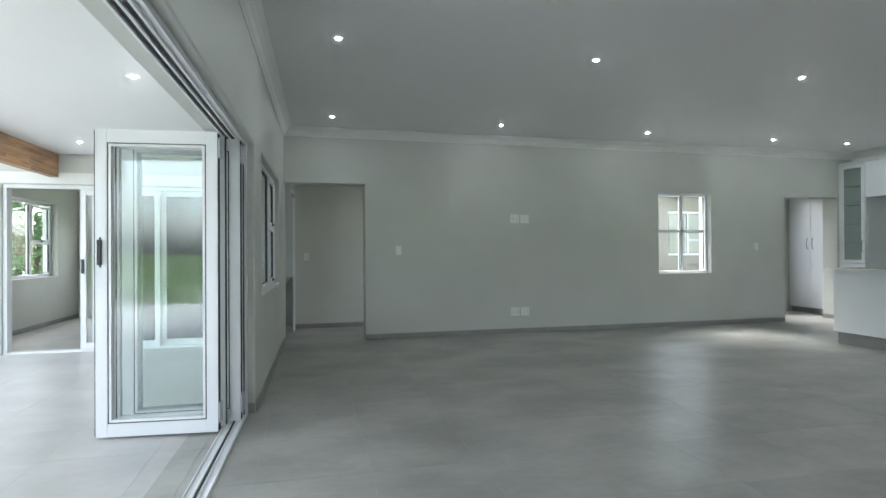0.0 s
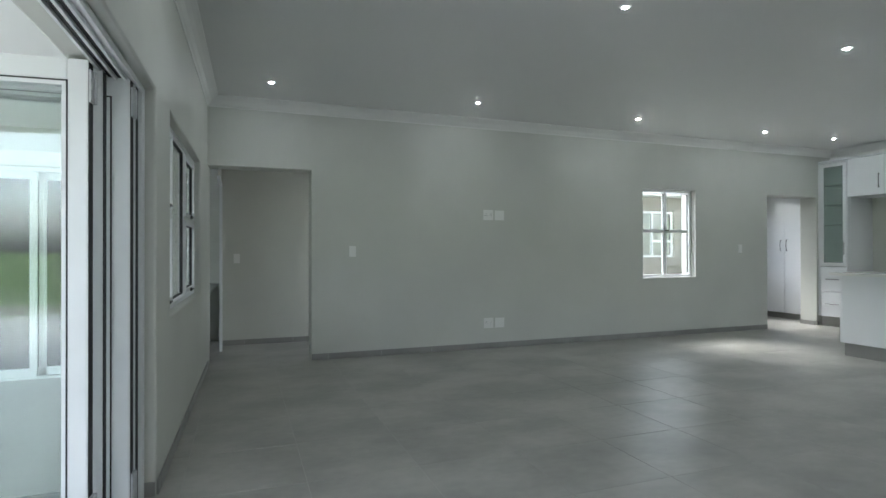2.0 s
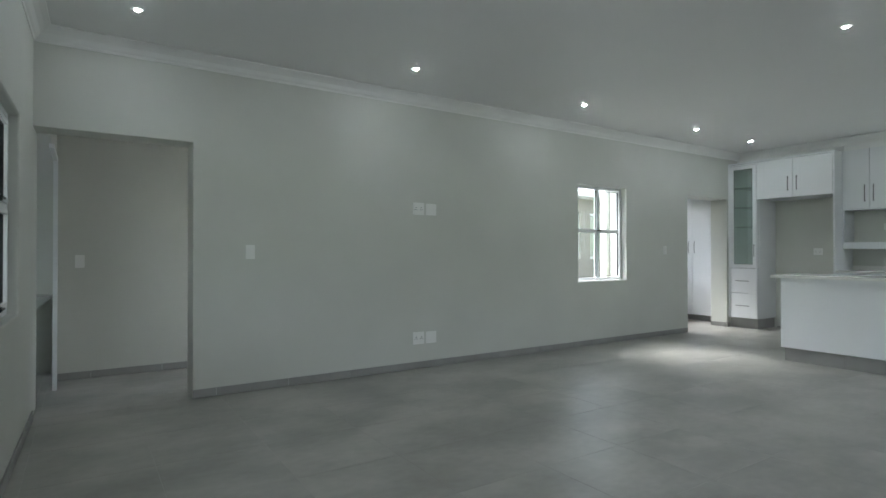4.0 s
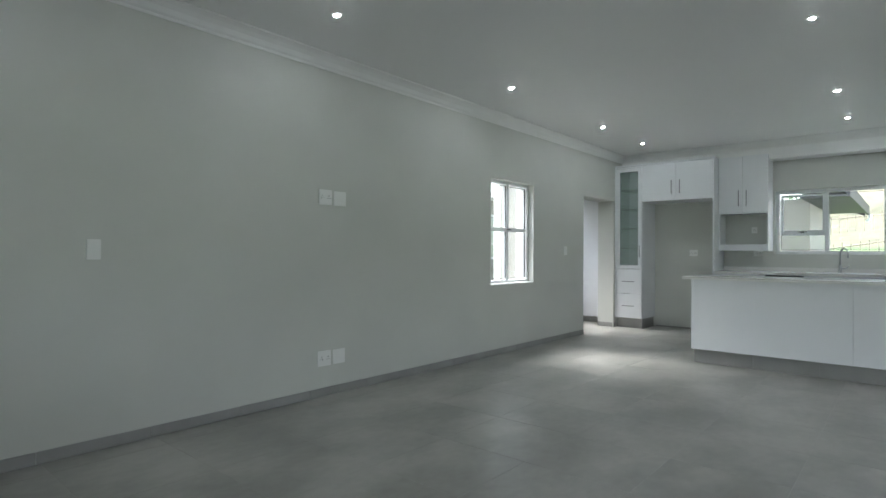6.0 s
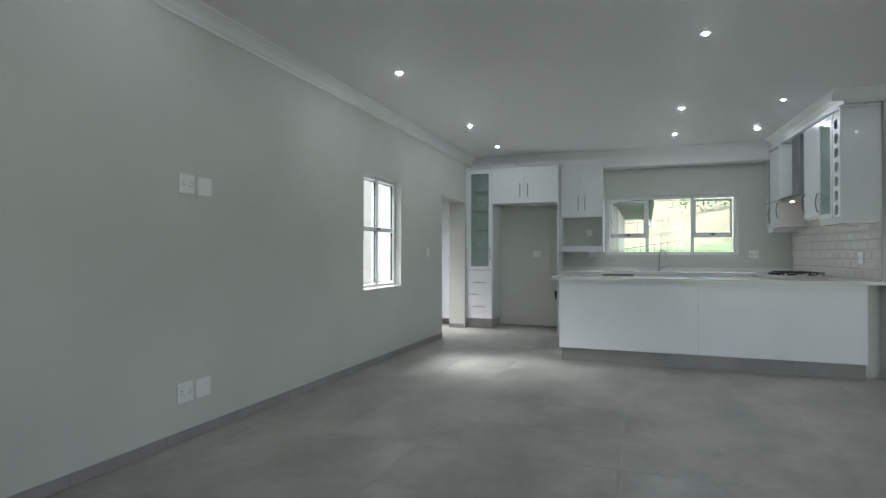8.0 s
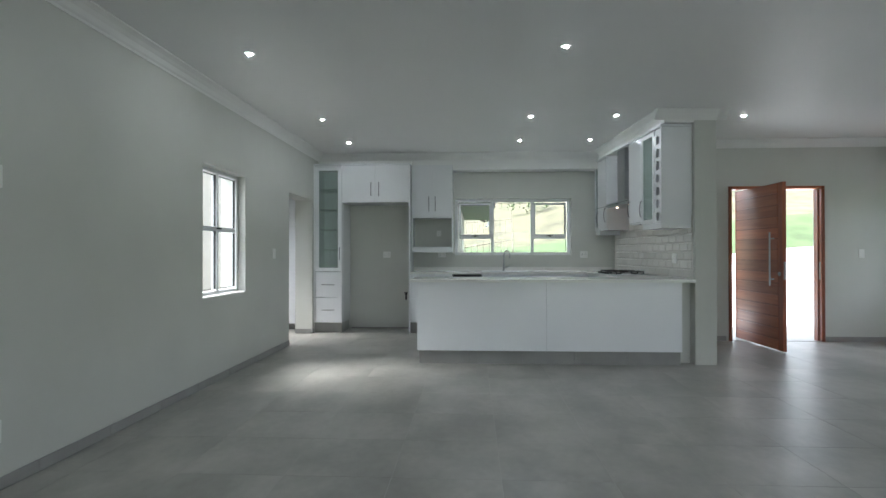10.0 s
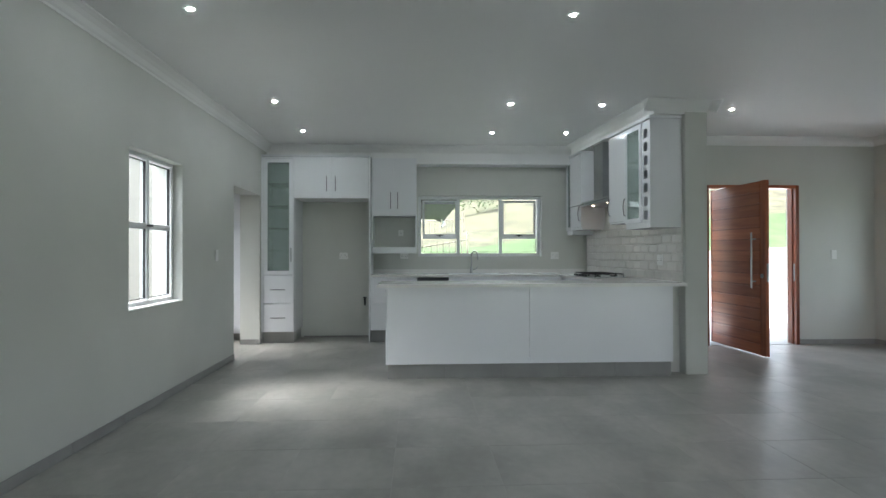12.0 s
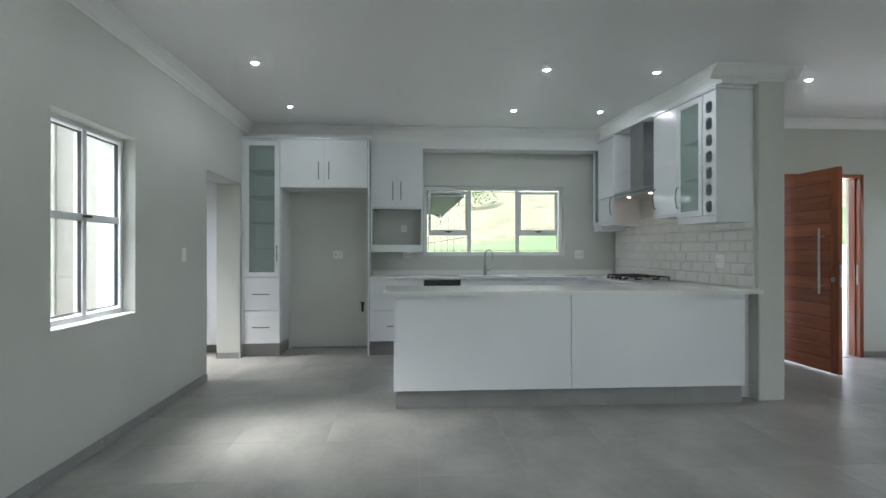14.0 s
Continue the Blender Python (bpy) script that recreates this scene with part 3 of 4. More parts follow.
ff = tagged(new("folding_door_frame"), "white aluminium outer frame and running track of the folding door", "door frame", kind="structure")
ff.matrix_basis = FOLD
bm = bmesh.new()
box(bm, -0.12, 0.0, -0.09, -0.042, 0, 1.976)
box(bm, -0.05, 0.0, -0.11, -0.09, 0.0, 1.94)
part("jamb", bm, ALU, ff, bevel=0.002)
bm = bmesh.new()
box(bm, -0.12, 0.0, -4.898, -0.09, 1.962, 1.976)
for x in (-0.12, -0.083, -0.046, -0.012):
    box(bm, x, x + 0.012, -4.898, -0.09, 1.945, 1.9615)
part("head_track", bm, ALU, ff, bevel=0.001)
bm = bmesh.new()
box(bm, -0.105, -0.087, -4.898, -0.09, 1.955, 1.9615)
box(bm, -0.068, -0.05, -4.898, -0.09, 1.955, 1.9615)
part("brush_seal", bm, RUBBER, ff)
bm = bmesh.new()
box(bm, -0.12, 0.0, -4.898, -0.091, -0.03, 0.006)
for x in (-0.12, -0.078, -0.052, -0.012):
    box(bm, x, x + 0.008, -4.898, -0.091, 0.0065, 0.016)
part("floor_track", bm, ALU, ff, bevel=0.001)
boxpart("track_slot", (-0.069, -0.053, -4.89, -0.095, 0.0065, 0.009), RUBBER, ff)
boxpart("jamb_seal", (-0.075, -0.066, -0.094, -0.0905, 0.0, 1.95), RUBBER, ff)
boxpart("jamb_seal", (-0.1, -0.094, -0.094, -0.0905, 0.0, 1.95), RUBBER, ff)

# ---- sockets, switches ----


def plate(name, m, w=0.075, h=0.12, kind="switch"):
    """A wall plate: local x/z, facing -y."""
    lab = {"switch": "white plastic light switch on the plaster wall", "socket": "white plastic wall socket plate", "blank": "blank white plastic wall plate"}[kind]
    t = thing(name, m, lab, {"switch": "light switch", "socket": "wall socket", "blank": "wall plate"}[kind], "wall plates")
    bm = bmesh.new()
    box(bm, -w / 2, w / 2, -0.010, 0.0, -h / 2, h / 2)
    part("plate", bm, PLAST, t, bevel=0.003)
    if kind == "switch":
        boxpart("rocker", (-0.012, 0.012, -0.0135, -0.0103, -0.022, 0.022), PLAST, t, bevel=0.0012)
    elif kind == "socket":
        for cx in ((-w / 4, w / 4) if w > 0.1 else (0,)):
            bm = bmesh.new()
            cyl(bm, (cx, -0.0112, 0.012), 0.0042, 0.0008, "y", 10)
            for sx in (-0.011, 0.011):
                cyl(bm, (cx + sx, -0.0112, -0.008), 0.0036, 0.0008, "y", 10)
            part("socket_holes", bm, HOLE, t)
            boxpart("rocker", (cx - 0.006, cx + 0.006, -0.0125, -0.0103, 0.028, 0.042), PLAST, t, bevel=0.001)
    return t


plate("light_switch", at(1.33, NWY, 0, 1.187))
plate("light_switch", at(7.11, NWY, 0, 1.22))
plate("light_switch", at(0.11, 8.93, 0, 1.10))
plate("light_switch", at(DWX, -0.17, -90, 1.21))
for z in (1.63, 0.31):
    plate("wall_socket", at(3.0, NWY, 0, z), 0.13, 0.125, "socket")
    plate("wall_plate", at(3.15, NWY, 0, z - 0.002), 0.125, 0.12, "blank")
plate("wall_socket", at(EWX, 6.55, -90, 1.20), 0.12, 0.10, "socket")
plate("wall_socket", at(EWX, 5.65, -90, 1.20), 0.12, 0.09, "socket")
plate("wall_socket", at(EWX, 3.38, -90, 1.20), 0.12, 0.11, "socket")
plate("wall_socket", TILEW @ pose(0.48, 0.014, 1.16, 0, 0, 180), 0.12, 0.12, "socket")

# ---- ceiling lamps ----


def downlight(name, m, first):
    if first:
        return copy_thing(first, m)
    t = thing(name, m, "small recessed round downlight, lit, in the white ceiling", "downlight", "ceiling downlights")
    bm = bmesh.new()
    cyl(bm, (0, 0, -0.006), 0.034, 0.006, "z", 28, 0.037)
    part("ring", bm, CORN, t, bevel=0.001)
    bm = bmesh.new()
    cyl(bm, (0, 0, -0.0085), 0.015, 0.002, "z", 24)
    part("lamp", bm, LED, t, "lit cool white lamp face")
    return t


first = None
spots = [(0.43, 6.90), (2.55, 6.89), (4.67, 6.89), (6.77, 6.90), (8.12, 6.90), (0.38, 4.45), (2.52, 4.45), (4.65, 4.45), (6.77, 4.49), (8.12, 4.50),
         (6.77, 3.53), (8.12, 3.54), (6.88, 2.08), (4.66, 2.05), (2.52, 2.05), (0.38, 2.05), (4.66, 0.3), (2.52, 0.3)]
for x, y in spots:
    d = downlight("downlight", at(x, y, 0, CEILZ), first)
    first = first or d
for x, y in ((-0.96, 4.25), (-2.17, 6.72), (-0.95, 1.6)):
    downlight("downlight", at(x, y, 0, 2.34), first)

# ---- kitchen ----


def bar_handle(parent, p, length, upright=True, name="handle", out=(-1, 0, 0), bow=False):
    """A slim bar handle centred at p, standing off towards out."""
    o = Vector(out)
    d = Vector((0, 0, 1)) if upright else Vector((-o.y, o.x, 0))
    p = Vector(p)
    bm = bmesh.new()
    a, b = p - d * length / 2, p + d * length / 2
    if bow:
        pts = [a, a + o * 0.02 + d * length * 0.05, p + o * 0.034, b + o * 0.02 - d * length * 0.05, b]
        tube(bm, pts, 0.006, 8)
    else:
        tube(bm, [a + o * 0.028 - d * 0.015, b + o * 0.028 + d * 0.015], 0.006, 10)
        tube(bm, [a, a + o * 0.028], 0.005, 8)
        tube(bm, [b, b + o * 0.028], 0.005, 8)
    part(name, bm, HANDLE, parent, "satin steel bar handle", smooth=False)


def slab(parent, name, x0, x1, y0, y1, z0, z1, label=""):
    return boxpart(name, (x0, x1, y0, y1, z0, z1), BOARD, parent, label, bevel=0.0015)


def glass_front(parent, y0, y1, z0, z1, x, shelves, xb, frame=0.055, axis="x"):
    """A framed glass door in the plane x, facing -x, with glass shelves behind down to xb."""
    bm = bmesh.new()
    box(bm, x - 0.018, x, y0, y0 + frame, z0, z1)
    box(bm, x - 0.018, x, y1 - frame, y1, z0, z1)
    box(bm, x - 0.018, x, y0 + frame, y1 - frame, z0, z0 + frame)
    box(bm, x - 0.018, x, y0 + frame, y1 - frame, z1 - frame, z1)
    dr = part("door", bm, BOARD, parent, "white framed glass cabinet door", bevel=0.0015)
    p = boxpart("pane", (x - 0.011, x - 0.007, y0 + frame - 0.004, y1 - frame + 0.004, z0 + frame - 0.004, z1 - frame + 0.004), CGLASS, dr)
    p.visible_shadow = False
    for z in shelves:
        s = boxpart("glass_shelf", (x + 0.02, xb, y0 + 0.02, y1 - 0.02, z, z + 0.008), CGLASS, parent, "greenish glass shelf")
        s.visible_shadow = False
    return dr


# tall cabinet with glass door, against the north wall
X0, XB = 8.79, EWX - 0.003
c1 = thing("tall_glass_cabinet", at(0, 0), "tall white cabinet with glass door and two drawers below", "kitchen cabinet", "kitchen cabinets")
ya, yb = 7.155, NWY - 0.004
bm = bmesh.new()
box(bm, X0, XB, ya, ya + 0.018, 0.16, 2.57)
box(bm, X0, XB, yb - 0.018, yb, 0.16, 2.57)
box(bm, XB - 0.02, XB - 0.002, ya + 0.018, yb - 0.018, 0.16, 2.57)
for z in (0.16, 0.92, 2.552):
    box(bm, X0, XB - 0.02, ya + 0.018, yb - 0.018, z, z + 0.018)
part("carcass", bm, BOARD, c1)
g = glass_front(c1, ya + 0.006, yb - 0.03, 0.945, 2.545, X0 - 0.001, (1.27, 1.58, 1.89, 2.20), XB - 0.03)
bar_handle(c1, (X0 - 0.019, ya + 0.03, 1.22), 0.16)
slab(c1, "filler", X0 - 0.018, X0, yb - 0.028, yb, 0.16, 2.57)
for z0, z1 in ((0.165, 0.544), (0.552, 0.93)):
    d = slab(c1, "drawer_front", X0 - 0.019, X0 - 0.001, ya + 0.004, yb - 0.032, z0, z1)
    bar_handle(c1, (X0 - 0.019, (ya + yb) / 2 - 0.01, z0 + 0.19), 0.17, False)
slab(c1, "crown", X0 - 0.02, XB, ya, yb, 2.572, 2.598)
boxpart("plinth", (X0 + 0.06, XB, ya + 0.02, yb, 0, 0.158), SKIRT, c1, "grey tile-clad plinth")

# bridging cabinet over the fridge space
c2 = thing("over_fridge_cabinet", at(0, 0), "white two-door wall cabinet over the empty fridge space", "kitchen cabinet", "kitchen cabinets")
ya, yb = 6.132, 7.151
bm = bmesh.new()
box(bm, X0, XB, ya, yb, 2.0, 2.57)
part("carcass", bm, BOARD, c2)
for y0, y1, hy in ((ya + 0.003, (ya + yb) / 2 - 0.0025, -1), ((ya + yb) / 2 + 0.0025, yb - 0.003, 1)):
    slab(c2, "door", X0 - 0.019, X0 - 0.001, y0, y1, 2.003, 2.568)
    bar_handle(c2, (X0 - 0.019, (ya + yb) / 2 + hy * 0.06, 2.20), 0.18)
slab(c2, "crown", X0 - 0.02, XB, ya, yb, 2.572, 2.598)
# fridge space end panel
ep = boxpart("fridge_end_panel", (X0 - 0.02, XB, 6.109, 6.129, 0.0, 2.598), BOARD, bevel=0.0015)
tagged(ep, "white board end panel beside the fridge space", "end panel", "kitchen cabinets")
fp = boxpart("fridge_side_lining", (X0 + 0.06, XB, 7.151, 7.154, 0.158, 1.998), BOARD)
tagged(fp, "white side lining of the fridge space", "end panel", "kitchen cabinets")
skirting(at(EWX, 6.135, 90), 1.0, 0.02)
wv = thing("water_valve", at(EWX, 6.23, 0, 0.56), "small dark water stop valve low on the wall", "valve")
bm = bmesh.new()
cyl(bm, (-0.07, 0, 0), 0.017, 0.07, "x", 12)
cyl(bm, (-0.055, 0, -0.09), 0.014, 0.08, "z", 12)
part("body", bm, DARKG, wv)
bm = bmesh.new()
cyl(bm, (-0.055, 0, 0.017), 0.028, 0.018, "z", 10)
part("knob", bm, BLACK, wv)

# wall cabinet with open microwave shelf
c3 = thing("microwave_cabinet", at(0, 0), "white two-door wall cabinet above an open microwave shelf", "kitchen cabinet", "kitchen cabinets")
ya, yb, xf = 5.465, 6.106, 9.02
bm = bmesh.new()
box(bm, xf, XB, ya, ya + 0.018, 1.235, 2.60)
box(bm, xf, XB, yb - 0.018, yb, 1.235, 2.60)
box(bm, xf, XB, ya + 0.018, yb - 0.018, 1.77, 2.60)
box(bm, xf - 0.016, XB, ya + 0.018, yb - 0.018, 1.235, 1.325)
part("carcass", bm, BOARD, c3, bevel=0.001)
for y0, y1, hy in ((ya + 0.002, (ya + yb) / 2 - 0.0025, -1), ((ya + yb) / 2 + 0.0025, yb - 0.002, 1)):
    slab(c3, "door", xf - 0.019, xf - 0.001, y0, y1, 1.785, 2.598)
    bar_handle(c3, (xf - 0.019, (ya + yb) / 2 + hy * 0.05, 1.99), 0.2)
plate("wall_socket", at(EWX, 5.70, -90, 1.54), 0.075, 0.09, "socket")

# base units under the window
bu = thing("base_units_window", at(0, 0), "white base cabinets with drawers under the window worktop", "kitchen cabinet", "kitchen cabinets")
bm = bmesh.new()
box(bm, X0, XB, 3.00, 5.015, 0.17, 0.905)
box(bm, X0, XB, 5.465, 6.106, 0.17, 0.905)
part("carcass", bm, BOARD, bu)
for z0, z1 in ((0.175, 0.535), (0.541, 0.90)):
    slab(bu, "drawer_front", X0 - 0.019, X0 - 0.001, 5.468, 6.103, z0, z1)
    bar_handle(bu, (X0 - 0.019, 5.785, z0 + 0.18), 0.2, False)
for y0, y1 in ((4.47, 5.013), (3.99, 4.467), (3.51, 3.987)):
    slab(bu, "door", X0 - 0.019, X0 - 0.001, y0, y1, 0.175, 0.90)
    bar_handle(bu, (X0 - 0.019, y1 - 0.06, 0.75), 0.16)
boxpart("plinth", (X0 + 0.05, X0 + 0.07, 3.40, 6.106, 0, 0.168), SKIRT, bu, "grey plinth")
dw = thing("dishwasher", at(0, 0), "slim built-in dishwasher with dark control strip", "dishwasher")
boxpart("body", (X0 + 0.01, XB, 5.02, 5.46, 0.1, 0.90), STEEL, dw)
boxpart("door", (X0 - 0.016, X0 + 0.008, 5.022, 5.458, 0.175, 0.80), STEEL, dw, bevel=0.003)
boxpart("control_strip", (X0 - 0.016, X0 + 0.008, 5.022, 5.458, 0.803, 0.90), DARKG, dw, "dark control strip", bevel=0.003)

# units and worktops along the tiled wall
bu2 = thing("base_units_hob", TILEW, "white base cabinets under the hob", "kitchen cabinet", "kitchen cabinets")
boxpart("carcass", (0.75, 2.13, 0.004, 0.58, 0.17, 0.905), BOARD, bu2)
for x0, x1 in ((0.78, 1.33), (1.336, 1.88), (1.886, 2.10)):
    slab(bu2, "door", x0, x1, 0.582, 0.60, 0.175, 0.90)
    bar_handle(bu2, (x1 - 0.07, 0.60, 0.75), 0.16, out=(0, 1, 0))
ct = thing("worktop_window", at(0, 0), "white quartz worktop under the kitchen window", "worktop")
boxpart("slab", (X0 - 0.03, XB, 2.91, 6.107, 0.908, 0.938), STONE, ct, bevel=0.003)
boxpart("upstand", (XB - 0.02, XB, 2.93, 6.107, 0.938, 1.0), STONE, ct, "quartz upstand", bevel=0.002)
ct2 = thing("worktop_hob", TILEW, "white quartz worktop along the tiled wall", "worktop")
boxpart("slab", (0.56, 2.135, 0.004, 0.63, 0.9075, 0.9375), STONE, ct2, bevel=0.003)
# sink and tap
sn = thing("sink", at(9.04, 4.65, 0, 0.939), "stainless steel sink set into the worktop", "sink")
bm = bmesh.new()
box(bm, -0.2, 0.2, -0.36, -0.335, 0, 0.004)
box(bm, -0.2, 0.2, 0.335, 0.36, 0, 0.004)
box(bm, -0.2, -0.175, -0.335, 0.335, 0, 0.004)
box(bm, 0.175, 0.2, -0.335, 0.335, 0, 0.004)
part("rim", bm, STEEL, sn, bevel=0.001)
boxpart("bowl", (-0.174, 0.174, -0.334, 0.334, 0.0, 0.0015), STEELD, sn)
tp = thing("kitchen_tap", at(9.20, 4.66, 0, 0.94), "chrome swan-neck kitchen tap with side lever", "tap")
bm = bmesh.new()
cyl(bm, (0, 0, 0), 0.026, 0.012, "z", 24)
cyl(bm, (0, 0, 0.012), 0.021, 0.09, "z", 24, 0.019)
part("body", bm, STEEL, tp, bevel=0.001)
bm = bmesh.new()
pts = [(0, 0, 0.10), (0, 0, 0.24)]
for i in range(0, 13):
    a = math.pi * i / 12
    pts.append((0.0 - 0.05 * (1 - math.cos(a)) * 0.75, -0.055 * (1 - math.cos(a)) * 0.8, 0.25 + 0.075 * math.sin(a)))
pts.append((-0.075, -0.088, 0.20))
tube(bm, pts, 0.011, 14)
part("spout", bm, STEEL, tp, smooth=True)
bm = bmesh.new()
tube(bm, [(0, -0.02, 0.06), (0, -0.06, 0.062), (-0.01, -0.095, 0.10)], [0.011, 0.009, 0.007], 12)
part("lever", bm, STEEL, tp, smooth=True)

# peninsula facing the room
isl = thing("peninsula", ISL, "white board-fronted kitchen peninsula on a grey plinth", "kitchen island")
for y0, y1 in ((0.0, 1.448), (1.452, 2.85)):
    boxpart("front_panel", (0.0, 0.018, y0, y1, 0.151, 0.903), BOARD, isl, bevel=0.0012)
boxpart("carcass", (0.0185, 0.56, 0.0, 2.85, 0.151, 0.903), BOARD, isl)
boxpart("end_panel", (0.0, 0.575, 2.8505, 2.869, 0.151, 0.903), BOARD, isl, bevel=0.0012)
for i in range(5):
    y0 = 0.002 + i * 0.57
    boxpart("plinth_tile", (0.045, 0.057, y0, y0 + 0.567, 0.001, 0.149), SKIRT, isl, "grey cement-look plinth tile", bevel=0.001)
boxpart("plinth_core", (0.058, 0.54, 0.0, 2.845, 0, 0.150), SKIRT, isl)
boxpart("end_filler", (0.20, 0.54, -0.168, -0.002, 0.001, 0.904), WALL, isl, "plastered infill beside the wall end")
it = thing("peninsula_worktop", ISL, "white quartz worktop overhanging the peninsula", "worktop")
bm = bmesh.new()
box(bm, -0.055, 0.63, -0.12, 2.95, 0.9055, 0.9375)
box(bm, 0.085, 0.63, -0.165, -0.121, 0.9055, 0.9375)
part("slab", bm, STONE, it)

# hob
hob = thing("gas_hob", TILEW @ pose(1.52, 0.33, 0.9385), "black-grated gas hob set in the white worktop", "hob")
boxpart("plate", (-0.35, 0.35, -0.25, 0.25, 0, 0.006), STEEL, hob, bevel=0.002)
for gx in (-0.235, 0.0, 0.235):
    bm = bmesh.new()
    for y in (-0.21, 0.0, 0.15):
        box(bm, gx - 0.1, gx + 0.1, y - 0.004, y + 0.004, 0.03, 0.038)
    for x in (-0.1, -0.035, 0.035, 0.1):
        box(bm, gx + x - 0.004, gx + x + 0.004, -0.22, 0.16, 0.0385, 0.046)
    for x in (-0.1, 0.1):
        for y in (-0.21, 0.15):
            box(bm, gx + x - 0.005, gx + x + 0.005, y - 0.005, y + 0.005, 0.0062, 0.0298)
    part("grate", bm, IRON, hob, "cast iron pan support")
for gx in (-0.235, 0.235):
    for y in (-0.12, 0.08):
        bm = bmesh.new()
        cyl(bm, (gx, y, 0.0065), 0.04, 0.014, "z", 20, 0.034)
        part("burner", bm, IRON, hob)
for i in range(5):
    bm = bmesh.new()
    cyl(bm, (-0.2 + i * 0.1, 0.215, 0.0065), 0.018, 0.022, "z", 16, 0.015)
    part("knob", bm, BLACK, hob)

# wall cabinets and hood on the tiled wall: local x along, y out


def out_door(parent, x0, x1, z0, z1, y, glass=False):
    if not glass:
        return boxpart("door", (x0, x1, y, y + 0.018, z0, z1), BOARD, parent, bevel=0.0015)
    f = 0.05
    bm = bmesh.new()
    box(bm, x0, x0 + f, y, y + 0.018, z0, z1)
    box(bm, x1 - f, x1, y, y + 0.018, z0, z1)
    box(bm, x0 + f, x1 - f, y, y + 0.018, z0, z0 + f)
    box(bm, x0 + f, x1 - f, y, y + 0.018, z1 - f, z1)
    dr = part("door", bm, BOARD, parent, "white framed glass cabinet door", bevel=0.0015)
    p = boxpart("pane", (x0 + f - 0.004, x1 - f + 0.004, y + 0.007, y + 0.011, z0 + f - 0.004, z1 - f + 0.004), CGLASS, dr)
    p.visible_shadow = False
    return dr


D = 0.325
wr = thing("wine_rack_cabinet", TILEW, "white end cabinet with a column of seven wine-bottle holes", "kitchen cabinet", "kitchen cabinets")
bm = bmesh.new()
box(bm, 0.06, 0.078, 0.001, D + 0.018, 1.50, 2.62)
box(bm, 0.244, 0.26, 0.001, D, 1.50, 2.62)
box(bm, 0.078, 0.244, 0.001, 0.02, 1.50, 2.62)
box(bm, 0.078, 0.244, 0.02, D, 1.50, 1.56)
box(bm, 0.078, 0.244, 0.02, D, 2.56, 2.62)
part("carcass", bm, BOARD, wr)
bm = bmesh.new()
n_h = 7
zz0, zz1 = 1.562, 2.558
ph = (zz1 - zz0) / n_h
box(bm, 0.079, 0.115, D, D + 0.018, zz0, zz1)
box(bm, 0.203, 0.243, D, D + 0.018, zz0, zz1)
for i in range(n_h + 1):
    zc = zz0 + i * ph
    box(bm, 0.115, 0.203, D, D + 0.018, max(zz0, zc - 0.02), min(zz1, zc + 0.02))
for i in range(n_h):
    for cx, sx in ((0.115, 1), (0.203, -1)):
        for zc, sz in ((zz0 + i * ph + 0.02, 1), (zz0 + (i + 1) * ph - 0.02, -1)):
            vs = [bm.verts.new((cx, D + 0.018, zc)), bm.verts.new((cx + sx * 0.022, D + 0.018, zc)), bm.verts.new((cx, D + 0.018, zc + sz * 0.022))]
            bm.faces.new(vs)
            vs = [bm.verts.new((cx, D, zc)), bm.verts.new((cx + sx * 0.022, D, zc)), bm.verts.new((cx, D, zc + sz * 0.022))]
            bm.faces.new(vs)
part("hole_board", bm, BOARD, wr, "white board with rounded bottle holes")
boxpart("crown", (0.045, 0.260, 0.001, D + 0.032, 2.621, 2.65), BOARD, wr, bevel=0.004)

ga = thing("wall_glass_cabinet", TILEW, "white wall cabinet with a frosted-green glass door and shelves", "kitchen cabinet", "kitchen cabinets")
for (x0, x1, hx) in ((0.262, 0.66, 0.63),):
    bm = bmesh.new()
    box(bm, x0, x0 + 0.016, 0.001, D, 1.50, 2.62)
    box(bm, x1 - 0.016, x1, 0.001, D, 1.50, 2.62)
    box(bm, x0 + 0.016, x1 - 0.016, 0.001, 0.018, 1.50, 2.62)
    box(bm, x0 + 0.016, x1 - 0.016, 0.018, D, 1.50, 1.56)
    box(bm, x0 + 0.016, x1 - 0.016, 0.018, D, 2.56, 2.62)
    part("carcass", bm, BOARD, ga)
    out_door(ga, x0 + 0.002, x1 - 0.002, 1.562, 2.615, D, True)
    for z in (1.90, 2.24):
        s = boxpart("glass_shelf", (x0 + 0.017, x1 - 0.017, 0.02, D - 0.03, z, z + 0.008), CGLASS, ga, "greenish glass shelf")
        s.visible_shadow = False
    bar_handle(ga, (hx, D + 0.018, 1.75), 0.2, out=(0, 1, 0), bow=True)
    boxpart("crown", (x0, x1, 0.001, D + 0.032, 2.621, 2.65), BOARD, ga, bevel=0.004)
wd = thing("wall_cabinet", TILEW, "white single-door wall cabinet beside the extractor hood", "kitchen cabinet", "kitchen cabinets")
boxpart("carcass", (0.662, 1.09, 0.001, D, 1.58, 2.62), BOARD, wd)
out_door(wd, 0.664, 1.088, 1.60, 2.615, D)
bar_handle(wd, (1.05, D + 0.018, 1.78), 0.2, out=(0, 1, 0), bow=True)
boxpart("crown", (0.662, 1.09, 0.001, D + 0.032, 2.621, 2.65), BOARD, wd, bevel=0.004)
wd2 = thing("wall_cabinet", TILEW, "white single-door wall cabinet between hood and glass cabinet", "kitchen cabinet", "kitchen cabinets")
boxpart("carcass", (2.03, 2.42, 0.001, D, 1.56, 2.62), BOARD, wd2)
